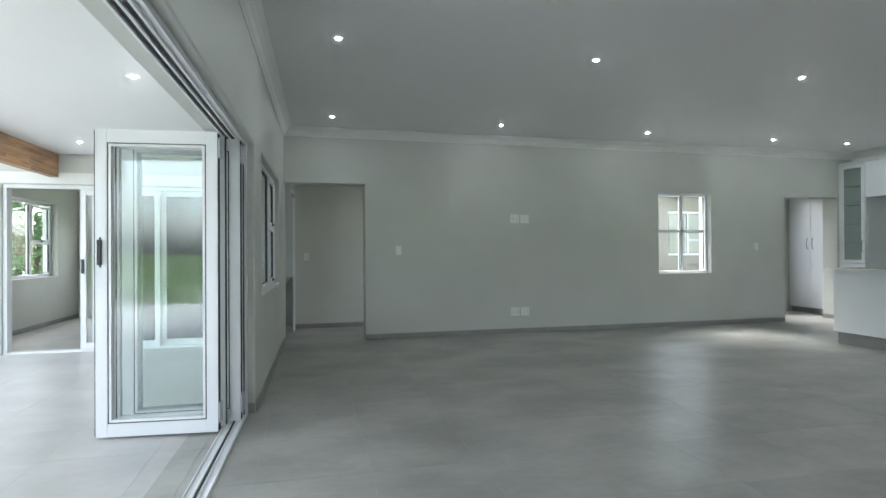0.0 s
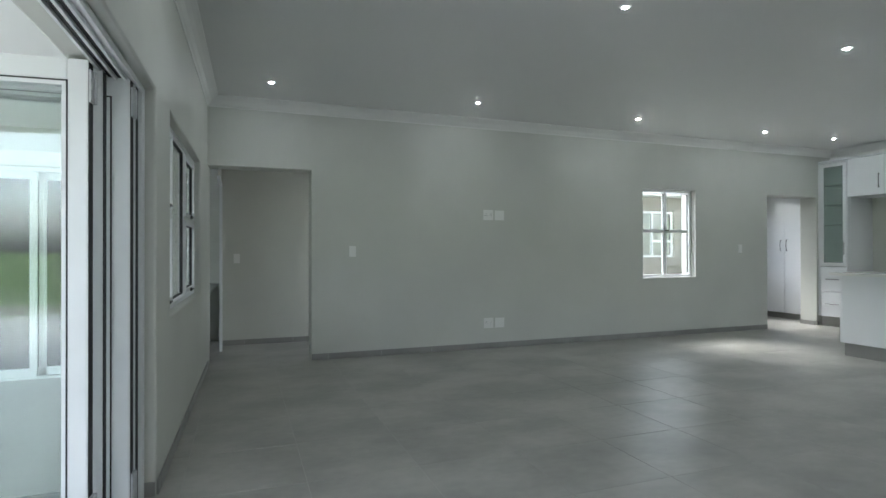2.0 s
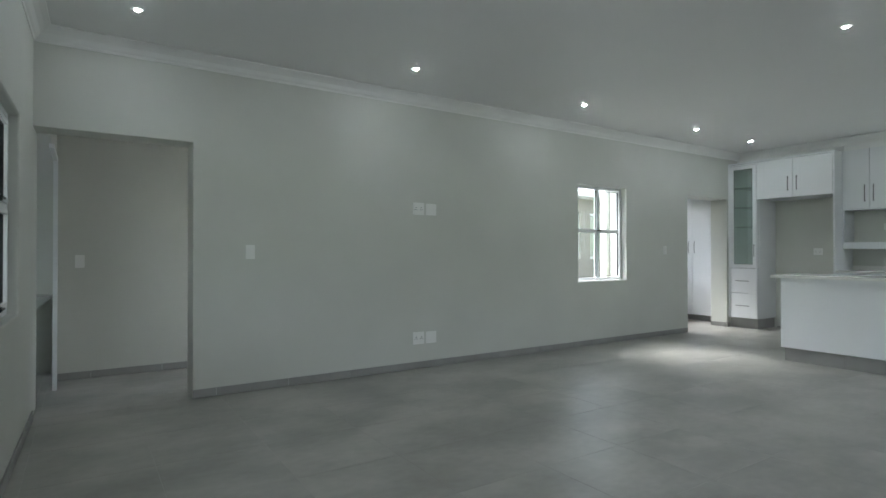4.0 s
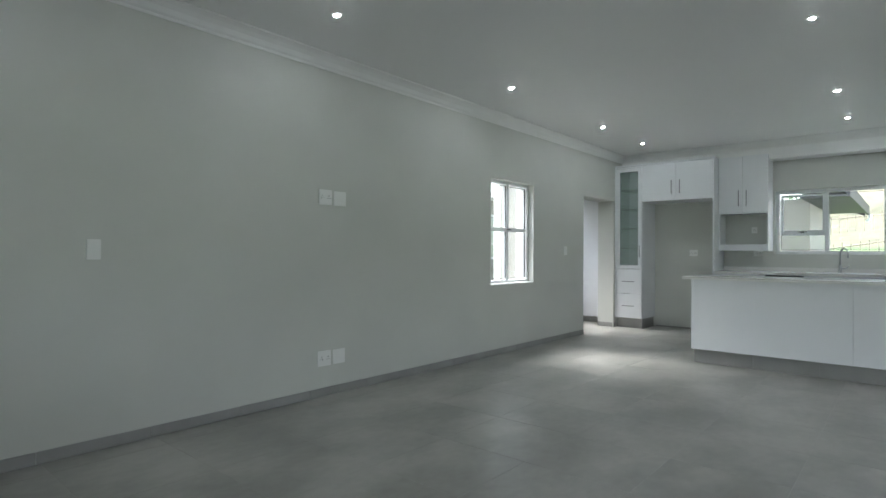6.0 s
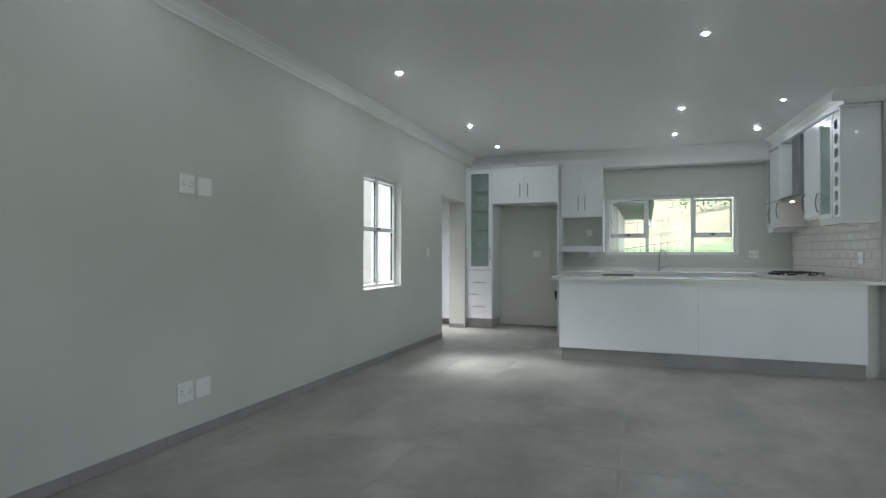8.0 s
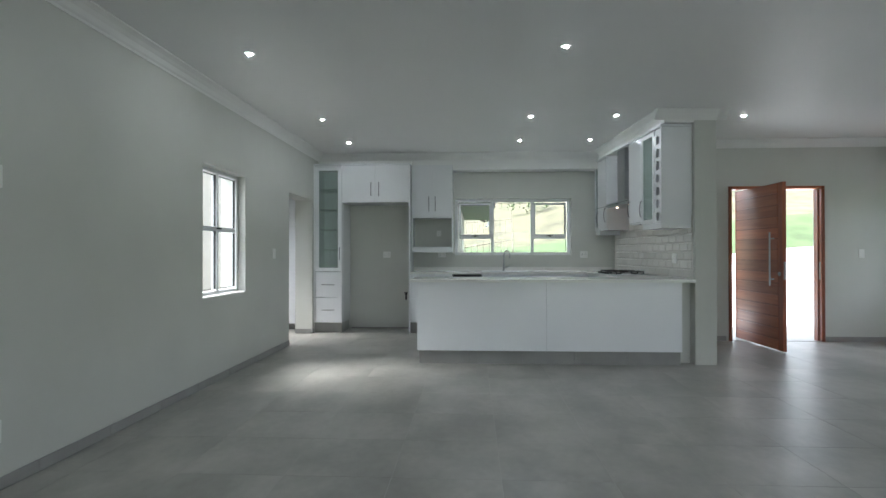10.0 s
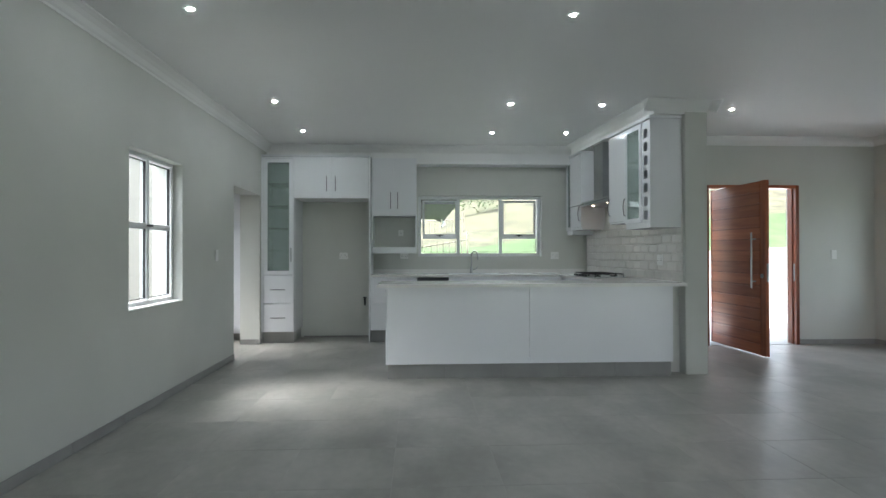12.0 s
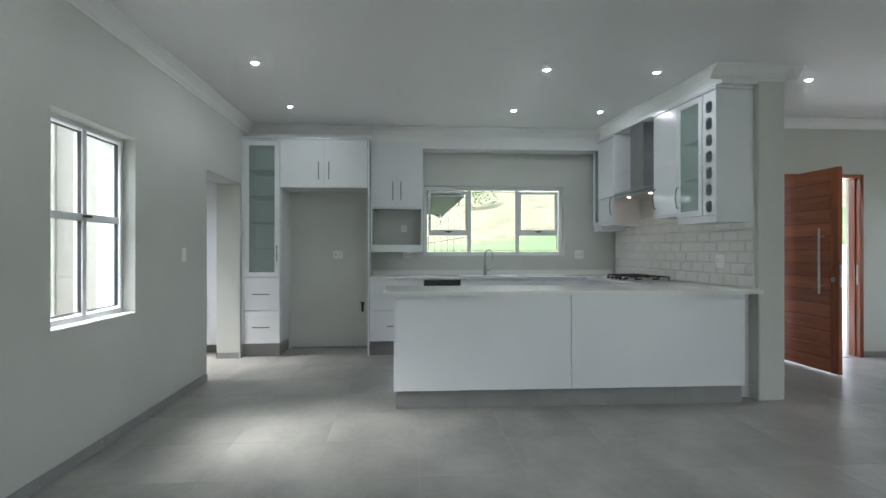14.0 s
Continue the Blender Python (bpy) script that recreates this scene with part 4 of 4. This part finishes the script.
out_door(wd2, 2.032, 2.418, 1.60, 2.615, D)
bar_handle(wd2, (2.07, D + 0.018, 1.78), 0.2, out=(0, 1, 0), bow=True)
boxpart("crown", (2.03, 2.42, 0.001, D + 0.032, 2.621, 2.65), BOARD, wd2, bevel=0.004)
ga2 = thing("wall_glass_cabinet", TILEW, "white corner wall cabinet with a narrow glass door", "kitchen cabinet", "kitchen cabinets")
bm = bmesh.new()
box(bm, 2.422, 2.438, 0.001, D, 1.50, 2.62)
box(bm, 2.624, 2.64, 0.001, D, 1.50, 2.62)
box(bm, 2.438, 2.624, 0.001, 0.018, 1.50, 2.62)
box(bm, 2.438, 2.624, 0.018, D, 1.50, 1.56)
box(bm, 2.438, 2.624, 0.018, D, 2.56, 2.62)
part("carcass", bm, BOARD, ga2)
out_door(ga2, 2.424, 2.638, 1.562, 2.615, D, True)
for z in (1.90, 2.24):
    s = boxpart("glass_shelf", (2.44, 2.622, 0.02, D - 0.03, z, z + 0.008), CGLASS, ga2, "greenish glass shelf")
    s.visible_shadow = False
bar_handle(ga2, (2.45, D + 0.018, 1.75), 0.2, out=(0, 1, 0), bow=True)
boxpart("crown", (2.422, 2.64, 0.001, D + 0.032, 2.621, 2.65), BOARD, ga2, bevel=0.004)

hd = thing("extractor_hood", TILEW, "brushed steel chimney extractor hood with glass canopy", "extractor hood")
boxpart("chimney", (1.40, 1.70, 0.001, 0.29, 1.932, 2.65), STEEL, hd, bevel=0.002)
boxpart("motor_box", (1.115, 2.01, 0.001, 0.35, 1.87, 1.93), STEEL, hd, bevel=0.004)
bm = bmesh.new()
vs = box(bm, 1.10, 2.02, 0.351, 0.54, 1.905, 1.911)
for v in vs:
    v.co.z -= (v.co.y - 0.351) * 0.30
part("glass_visor", bm, CGLASS, hd, "clear glass visor", bevel=0.001)
for x in (1.30, 1.80):
    bm = bmesh.new()
    cyl(bm, (x, 0.26, 1.866), 0.018, 0.004, "z", 18)
    part("lamp", bm, LEDW, hd, "lit warm hood lamp")
for i in range(4):
    bm = bmesh.new()
    cyl(bm, (1.49 + i * 0.04, 0.3502, 1.90), 0.006, 0.004, "y", 10)
    part("button", bm, BLACK, hd)

# scullery cupboard seen through the doorway
sc = thing("scullery_cupboard", at(0, 0), "tall white two-door cupboard in the scullery", "cupboard")
boxpart("carcass", (9.10, 9.60, 7.95, 8.88, 0.10, 2.25), BOARD, sc)
for y0, y1, hy in ((7.952, 8.413, 8.36), (8.417, 8.878, 8.47)):
    slab(sc, "door", 9.08, 9.099, y0, y1, 0.105, 2.245)
    bar_handle(sc, (9.08, hy, 1.28), 0.2, bow=True)
boxpart("plinth", (9.15, 9.60, 7.95, 8.88, 0, 0.098), SKIRT, sc, "grey plinth")

# ---- patio, sunroom and outside ----
pc = boxpart("patio_ceiling", (-3.5, -0.51, 0.6, 7.575, 2.34, 2.46), CEIL, bevel=0)
tagged(pc, "flat white patio ceiling", "ceiling", kind="structure")
bm_ = thing("ceiling_beam", at(0, 0), "laminated honey-brown timber beam under the patio ceiling", "beam")
boxpart("core", (-2.788, -2.702, 0.65, 7.568, 2.067, 2.336), BEAMW, bm_)
rs = random.Random(8)
for k in range(6):
    y0 = 0.65
    z0 = 2.065 + k * 0.0455
    while y0 < 7.56:
        y1 = min(7.57, y0 + rs.uniform(0.22, 0.7))
        boxpart("stave", (-2.79, -2.70, y0 + 0.0004, y1 - 0.0004, z0 + 0.0003, z0 + 0.0452), BEAMW, bm_)
        y0 = y1
wall("wall_patio_end", at(-5.2, 7.58), 4.95, 0, 2.6, 0.23, [(1.91, 4.32, 0, 1.98)])
hdm = boxpart("door_header", (-3.35, -0.75, 7.565, 7.578, 1.99, 2.12), CORN, bevel=0.002)
tagged(hdm, "white plaster band over the sliding door", "trim", kind="structure")
sd = tagged(new("door_sliding"), "white aluminium sliding door to the sunroom, half open", "door", kind="structure")
sd.matrix_basis = at(-3.29, 7.62, 0, 0)
bm = bmesh.new()
box(bm, 0, 0.04, 0, 0.12, 0, 1.98)
box(bm, 2.37, 2.41, 0, 0.12, 0, 1.98)
box(bm, 0.04, 2.37, 0, 0.12, 1.94, 1.98)
box(bm, 0.04, 2.37, 0, 0.12, 0, 0.02)
part("door_frame", bm, ALU, sd, bevel=0.002)
for x0, x1, y in ((0.79, 1.66, 0.012), (0.90, 1.72, 0.062), (1.55, 2.37, 0.062)):
    bm = bmesh.new()
    box(bm, x0, x0 + 0.06, y, y + 0.035, 0.022, 1.938)
    box(bm, x1 - 0.06, x1, y, y + 0.035, 0.022, 1.938)
    box(bm, x0 + 0.06, x1 - 0.06, y, y + 0.035, 0.022, 0.10)
    box(bm, x0 + 0.06, x1 - 0.06, y, y + 0.035, 1.87, 1.938)
    sp = part("sliding_panel", bm, ALU, sd, bevel=0.002)
    p = boxpart("pane", (x0 + 0.056, x1 - 0.056, y + 0.015, y + 0.019, 0.096, 1.874), GLASS, sp)
    p.visible_shadow = False
bm = bmesh.new()
box(bm, 0.805, 0.832, -0.01, 0.0118, 0.93, 1.10)
part("handle", bm, BLACK, sd, "black sliding door handle", bevel=0.003)
# sunroom
wall("wall_sunroom_west", at(-3.96, 7.81, 90), 3.8, 0, 2.6, 0.23, [(1.36, 2.94, 0.79, 1.99)])
# north opening is invented and unseen, there to brighten the sunroom
wall("wall_sunroom_north", at(-4.1, 11.55), 4.6, 0, 2.6, 0.23, [(0.6, 1.4, 0.9, 1.95)])
wall("wall_sunroom_east", at(-2.15, 11.55, -90), 2.0, 0, 2.6, 0.12)
sc_ = boxpart("sunroom_ceiling", (-4.3, -2.05, 7.811, 11.55, 2.6, 2.7), CEIL)
tagged(sc_, "white sunroom ceiling", "ceiling", kind="structure")
window("window_sunroom", at(-4.06, 9.17, 90, 0.79), 1.58, 1.20, (1.25, 1), ((1,), (1, 1.2)), "white aluminium sunroom window", handles=((1, 1),))
skirting(at(-3.96, 11.54, -90), 3.7)
# patio wall posts at the garden side
for y in (0.78,):
    pp = thing("patio_post", at(-3.2, y), "square plastered patio post", "post")
    boxpart("shaft", (-0.17, 0.17, -0.17, 0.17, -0.03, 2.338), EXTW, pp, bevel=0.01)

# ground and far things
bm = bmesh.new()
xs = [-260, -120, -60, -30, -18, -10, -6.2, 10.6, 12.5, 15, 18, 22, 27, 34, 45, 80, 140, 260]
ys = [-260, -120, -60, -30, -15, -5, 0, 3, 6, 9, 12, 15, 30, 60, 120, 260]


def ground_z(x, y):
    if x <= 12.5:
        d = max(0.0, -x - 30)
        return -0.12 - 0.02 * d * 0.6 if d < 60 else -0.12 - 0.72 + (d - 60) * 0.05
    up = (x - 12.5) * 0.20 * min(1.6, max(0.45, 1.1 - 0.045 * y))
    return -0.12 + min(up, 14.0) + 0.25 * math.sin(y * 0.5 + x)


gv = [[bm.verts.new((x, y, ground_z(x, y) - (0.0 if not (-6.3 < x < 10.7 and -6 < y < 13) else 0.0))) for y in ys] for x in xs]
for i in range(len(xs) - 1):
    for j in range(len(ys) - 1):
        bm.faces.new((gv[i][j], gv[i + 1][j], gv[i + 1][j + 1], gv[i][j + 1]))
gr = part("ground", bm, GRASS, smooth=True)
gr.data.materials.append(SCRUB)
gr.data.materials.append(PAVE)
for p in gr.data.polygons:
    if p.center.x > 24 and abs(p.center.y) < 200:
        p.material_index = 1
    elif 13 < p.center.x < 17 and -12 < p.center.y < 3.2:
        p.material_index = 2
tagged(gr, "green mown lawn rising to a bank behind the house", "ground", kind="structure")
base = boxpart("floor_slab", (-5.3, 9.8, -5.2, 11.8, -0.6, -0.001), GROUT)
tagged(base, "grey grouted floor bed under the tiles", "floor", kind="structure")
pv = boxpart("paving_entrance", (8.9, 15.5, -2.5, 3.6, -0.3, -0.03), PAVE, bevel=0.01)
tagged(pv, "pale paved apron outside the entrance", "pavement", kind="structure")
pv = boxpart("paving_patio", (-8.5, -5.3, -7.5, 7.0, -0.3, -0.04), PATH_STONE, bevel=0.01)
tagged(pv, "pale paved path beside the patio", "pavement", kind="structure")

# neighbouring wing seen through the north window
wall("wall_wing", at(7.48, 11.0), 5.0, 0, 2.35, 0.2, [(0.5, 1.6, 1.05, 2.05), (1.9, 3.0, 1.05, 2.05), (3.2, 4.3, 1.05, 2.05)], material=EXTW, label="cream plastered outer wall of the rear wing")
for x in (7.98, 9.38, 10.68):
    window("window_wing", at(x, 11.05, 0, 1.05), 1.1, 1.0, (1, 1), ((1,), (0.5, 1)), "white framed wing window")
wr_ = boxpart("wing_soffit", (7.3, 12.8, 10.6, 11.9, 2.351, 2.45), CORN)
tagged(wr_, "white eaves soffit of the rear wing", "roof eave", kind="structure")
wb = boxpart("wing_sill_band", (7.48, 12.4, 10.93, 10.998, 0.86, 0.98), EXTW, bevel=0.004)
tagged(wb, "projecting plaster band under the wing windows", "trim", kind="structure")
wbk = boxpart("wing_room_back", (7.4, 12.5, 12.4, 12.5, 0, 2.35), WALL)
tagged(wbk, "inner wall of the rear wing room", "wall", kind="structure")
wall("wall_court_west", at(2.75, 11.0, -90), 2.1, 0, 2.0, 0.12, material=EXTW, bevel=0)
wall("wall_court_back", at(2.6, 11.0), 4.9, 0, 2.0, 0.2, material=EXTW, bevel=0)

# cream outbuilding on the bank side, its dark roof overhanging
ob_ = thing("outbuilding", at(0, 0), "cream plastered outbuilding with a dark overhanging tiled roof", "building")
boxpart("wall", (12.6, 16.1, 5.40, 10.65, -0.4, 2.25), EXTW, ob_, bevel=0.01)
for nm, ya, yb, sg in (("roof_front", 4.75, 8.05, 1), ("roof_back", 8.05, 11.35, -1)):
    bm = bmesh.new()
    vs = box(bm, 11.4, 16.88, ya, yb, 2.22, 2.32)
    for v in vs:
        v.co.z += (v.co.y - 4.75 if sg > 0 else 11.35 - v.co.y) * 0.5
    part("roof", bm, ROOFM, ob_)
    bm = bmesh.new()
    vs = box(bm, 16.60, 16.86, ya + 0.03, yb, 2.10, 2.218)
    for v in vs:
        v.co.z += (v.co.y - 4.75 if sg > 0 else 11.35 - v.co.y) * 0.5
    part("verge_rafter", bm, FASCIA, ob_)
boxpart("fascia", (11.4, 16.90, 4.70, 4.748, 2.15, 2.36), FASCIA, ob_, "dark fascia board")
boxpart("soffit", (11.4, 16.1, 4.75, 5.398, 2.16, 2.19), FASCIA, ob_, "dark boxed soffit")
bm = bmesh.new()
tube(bm, [(16.84, 4.69, 2.16), (16.84, 4.69, 2.06), (16.80, 4.75, 2.0)], 0.035, 8)
part("downpipe_elbow", bm, ALU, ob_, "short white gutter outlet")


def fence_run(name, pts, n_between, h, label, rails=2, gap=0.16, mat_=None):
    t = thing(name, at(0, 0), label, "fence")
    bmp, bmr = bmesh.new(), bmesh.new()
    for (xa, ya_), (xb, yb_) in zip(pts, pts[1:]):
        L = math.hypot(xb - xa, yb_ - ya_)
        n = max(1, int(L / gap))
        for i in range(n):
            f = i / n
            x, y = xa + (xb - xa) * f, ya_ + (yb_ - ya_) * f
            z = ground_z(x, y) + random.uniform(-0.02, 0.02)
            r = 0.016 if i % 12 else 0.03
            cyl(bmp, (x, y, z - 0.1), r, h + (0.25 if i % 12 == 0 else 0.1) + random.uniform(-0.04, 0.04), "z", 6)
        for k in range(rails):
            steps = max(2, int(L / 2))
            prev = None
            line = []
            for s in range(steps + 1):
                f = s / steps
                x, y = xa + (xb - xa) * f, ya_ + (yb_ - ya_) * f
                line.append((x, y, ground_z(x, y) + h * (0.85 - 0.5 * k)))
            tube(bmr, line, 0.02, 6)
    a = part("pickets", bmp, mat_ or FENCEW, t)
    b = part("rails", bmr, mat_ or FENCEW, t)
    return t


fence_run("fence", [(19, 3.8), (19, 9), (20.5, 16)], 0, 0.42, "weathered timber paling fence along the bank", rails=1, gap=0.2)
fence_run("fence", [(24, 3.5), (24.5, 9), (27, 18)], 0, 0.55, "weathered timber paling fence higher on the bank", rails=1, gap=0.24)
fence_run("fence", [(-22, -30), (-23, -10), (-24, 14)], 0, 1.4, "weathered timber paling fence across the garden", gap=0.2)

# wooded hills on the horizon
rng = random.Random(4)


def ridge(name, pts, h, label, m_):
    t = thing(name, at(0, 0), label, "hill", kind="backdrop")
    bm = bmesh.new()
    top, bot, bk = [], [], []
    for i in range(len(pts) - 1):
        for s in range(24):
            f = s / 24
            x = pts[i][0] + (pts[i + 1][0] - pts[i][0]) * f
            y = pts[i][1] + (pts[i + 1][1] - pts[i][1]) * f
            hh = h * (0.7 + 0.35 * math.sin(i * 1.7 + f * 3.1)) + rng.uniform(-0.03, 0.03) * h
            d = Vector((x, y, 0)).normalized()
            top.append(bm.verts.new((x, y, hh)))
            bot.append(bm.verts.new((x - d.x * 25, y - d.y * 25, -6)))
            bk.append(bm.verts.new((x + d.x * 40, y + d.y * 40, -6)))
    for i in range(len(top) - 1):
        bm.faces.new((bot[i], bot[i + 1], top[i + 1], top[i]))
        bm.faces.new((top[i], top[i + 1], bk[i + 1], bk[i]))
    part("slope", bm, m_, t)


ridge("hill", [(-120, -160), (-190, -80), (-200, 20), (-170, 120), (-90, 190)], 16, "distant wooded green hills", HILLS)
ridge("hill", [(120, -150), (190, -60), (200, 60), (140, 170)], 34, "distant scrubby hillside behind the house", SCRUB)


def shrub(name, m, r, h, label, seed, n=900, trunk=True):
    t = thing(name, m, label, "tree")
    rg = random.Random(seed)
    if trunk:
        bm = bmesh.new()
        tube(bm, [(0, 0, 0), (0.04 * r, 0, h * 0.3), (0, 0.05 * r, h * 0.62)], [0.07 * r + 0.03, 0.05 * r + 0.02, 0.02], 8)
        for k in range(6):
            a = rg.uniform(0, 6.28)
            z = h * rg.uniform(0.25, 0.5)
            tube(bm, [(0, 0, z), (0.3 * r * math.cos(a), 0.3 * r * math.sin(a), z + h * 0.15), (0.7 * r * math.cos(a), 0.7 * r * math.sin(a), z + h * 0.28)], [0.04, 0.025, 0.01], 6)
        part("trunk", bm, BARK, t)
    bm = bmesh.new()
    lumps = [(rg.uniform(-0.6, 0.6) * r, rg.uniform(-0.6, 0.6) * r, h * rg.uniform(0.35, 0.85), r * rg.uniform(0.3, 0.55)) for _ in range(12)]
    for i in range(n):
        cx, cy, cz, rr = rg.choice(lumps)
        d = Vector((rg.gauss(0, 1), rg.gauss(0, 1), rg.gauss(0, 1))).normalized() * rr * rg.uniform(0.6, 1.05)
        p = Vector((cx, cy, cz)) + d
        u = Vector((rg.gauss(0, 1), rg.gauss(0, 1), rg.gauss(0, 0.6))).normalized()
        w = u.cross(d).normalized()
        s = 0.05 + 0.05 * rg.random()
        s *= max(0.8, r / 1.6)
        bm.faces.new([bm.verts.new(p - u * s), bm.verts.new(p + w * s * 0.5), bm.verts.new(p + u * s), bm.verts.new(p - w * s * 0.5)])
    part("crown", bm, LEAF, t)
    return t


for i, (x, y, r, h) in enumerate(((-6.6, 12.9, 1.5, 3.2), (-7.6, 15.6, 2.2, 4.6), (-5.9, 14.6, 1.2, 2.4), (-9.0, 13.4, 2.2, 4.2), (-5.9, 11.4, 0.7, 1.0))):
    shrub("garden_tree", at(x, y, 0, -0.15), r, h, "leafy green garden tree outside the sunroom window", 10 + i, 2600)
for i, (x, y, r, h) in enumerate(((30, 2.5, 1.6, 2.2), (33, 7.5, 2.0, 3.0), (27, 10.5, 1.4, 1.9), (31, -3.5, 1.8, 2.5), (36, 13, 2.4, 3.5))):
    shrub("bank_shrub", at(x, y, 0, ground_z(x, y) - 0.1), r, h, "scrubby shrub on the grassy bank", 30 + i, 900, False)

# ---- tiles, last ----


def shared_box(name, w, d, h, material, bev):
    bm = bmesh.new()
    box(bm, 0, w, 0, d, -h, 0)
    top = [e for e in bm.edges if all(abs(v.co.z) < 1e-6 for v in e.verts)]
    bmesh.ops.bevel(bm, geom=top, offset=bev, segments=1, affect="EDGES")
    return mesh_of(name, bm, material)


def tile_field(parent, x0, x1, y0, y1, ox, oy, tw_, td, z, stagger=0.0, keep=None, material=None):
    cache = {}
    j0 = math.floor((y0 - oy) / td)
    y = oy + j0 * td
    j = j0
    while y < y1:
        x = ox + math.floor((x0 - ox) / tw_) * tw_ - tw_ + (stagger * tw_ * (j % 2))
        while x < x1:
            xa, xb, yA, yB = max(x, x0), min(x + tw_, x1), max(y, y0), min(y + td, y1)
            if xb - xa > 0.02 and yB - yA > 0.02 and (keep is None or keep((xa + xb) / 2, (yA + yB) / 2)):
                key = (round(xb - xa, 3), round(yB - yA, 3))
                if key not in cache:
                    cache[key] = shared_box("floor_tile", key[0] - 0.0022, key[1] - 0.0022, 0.0135, material or TILE, 0.0005)
                ob = new("floor_tile", cache[key])
                ob.parent = parent
                ob.location = (xa + 0.0011, yA + 0.0011, z)
            x += tw_
        y += td
        j += 1


TX, TY, TS = 0.48, 0.2, 0.6
fl = tagged(new("floor"), "grey cement-look porcelain tile floor with thin joints", "floor", kind="structure")
tile_field(fl, -0.55, 9.35, -0.75, 7.60, TX, TY, TS * 1, TS, 0.0)
fl2 = tagged(new("floor_back_rooms"), "grey cement-look tile floor of the passage and scullery", "floor", kind="structure")
tile_field(fl2, -0.17, 9.6, 7.60, 8.93, TX, TY, TS, TS, 0.0)
# patio and sunroom take the daylight-lifted copy of the floor tile
fl3 = tagged(new("floor_patio"), "cement-look tile floor of the patio, colour lifted for daylight", "floor", kind="structure")
tile_field(fl3, -5.3, -0.55, -5.0, 7.60, TX, TY, TS, TS, 0.0, material=PTILE_LIT)
fl5 = tagged(new("floor_sunroom"), "cement-look tile floor of the sunroom, colour lifted for daylight", "floor", kind="structure")
tile_field(fl5, -4.0, -2.15, 7.60, 11.55, TX, TY, TS, TS, 0.0, material=PTILE_LIT)
bt = boxpart("floor_bathroom", (-2.0, -0.18, 7.62, 9.4, -0.0135, 0.0), TILE)
tagged(bt, "grey tiled bathroom floor", "floor", kind="structure")
th = boxpart("threshold_patio", (-0.36, -0.2205, -4.9, 0.0, -0.0139, 0.0012), TILE, m=WEST)
tagged(th, "grey tiled threshold strip beside the door track", "threshold", kind="structure")

# bevelled wall tiles of the splashback, in brick bond
sb = tagged(new("wall_tiling"), "white bevelled metro tiles in brick bond behind the hob", "wall tiles", kind="structure")
sb.matrix_basis = TILEW
boxpart("grout_bed", (0.05, 2.70, 0.0005, 0.004, 0.938, 1.60), WGROUT, sb)
TWT, THT = 0.20, 0.10
cache = {}
row, z = 0, 0.94
while z < 1.60:
    x = 0.05 - (row % 2) * TWT / 2
    while x < 2.68:
        xa, xb = max(x, 0.05), min(x + TWT, 2.70)
        if xb - xa > 0.03:
            key = round(xb - xa, 3)
            if key not in cache:
                bm = bmesh.new()
                w_, h_ = key - 0.003, THT - 0.003
                a = [bm.verts.new(p) for p in ((0, 0, 0), (w_, 0, 0), (w_, 0, h_), (0, 0, h_))]
                b = [bm.verts.new(p) for p in ((0, 0.003, 0), (w_, 0.003, 0), (w_, 0.003, h_), (0, 0.003, h_))]
                e = 0.011
                c = [bm.verts.new(p) for p in ((e, 0.009, e), (w_ - e, 0.009, e), (w_ - e, 0.009, h_ - e), (e, 0.009, h_ - e))]
                for i in range(4):
                    k = (i + 1) % 4
                    bm.faces.new((a[i], a[k], b[k], b[i]))
                    bm.faces.new((b[i], b[k], c[k], c[i]))
                bm.faces.new(c)
                cache[key] = mesh_of("wall_tile", bm, WTILE)
            ob = new("wall_tile", cache[key])
            ob.parent = sb
            ob.location = (xa + 0.0015, 0.0042, z + 0.0015)
            ob.rotation_euler = (random.uniform(-0.004, 0.004), 0, random.uniform(-0.004, 0.004))
        x += TWT
    z += THT
    row += 1
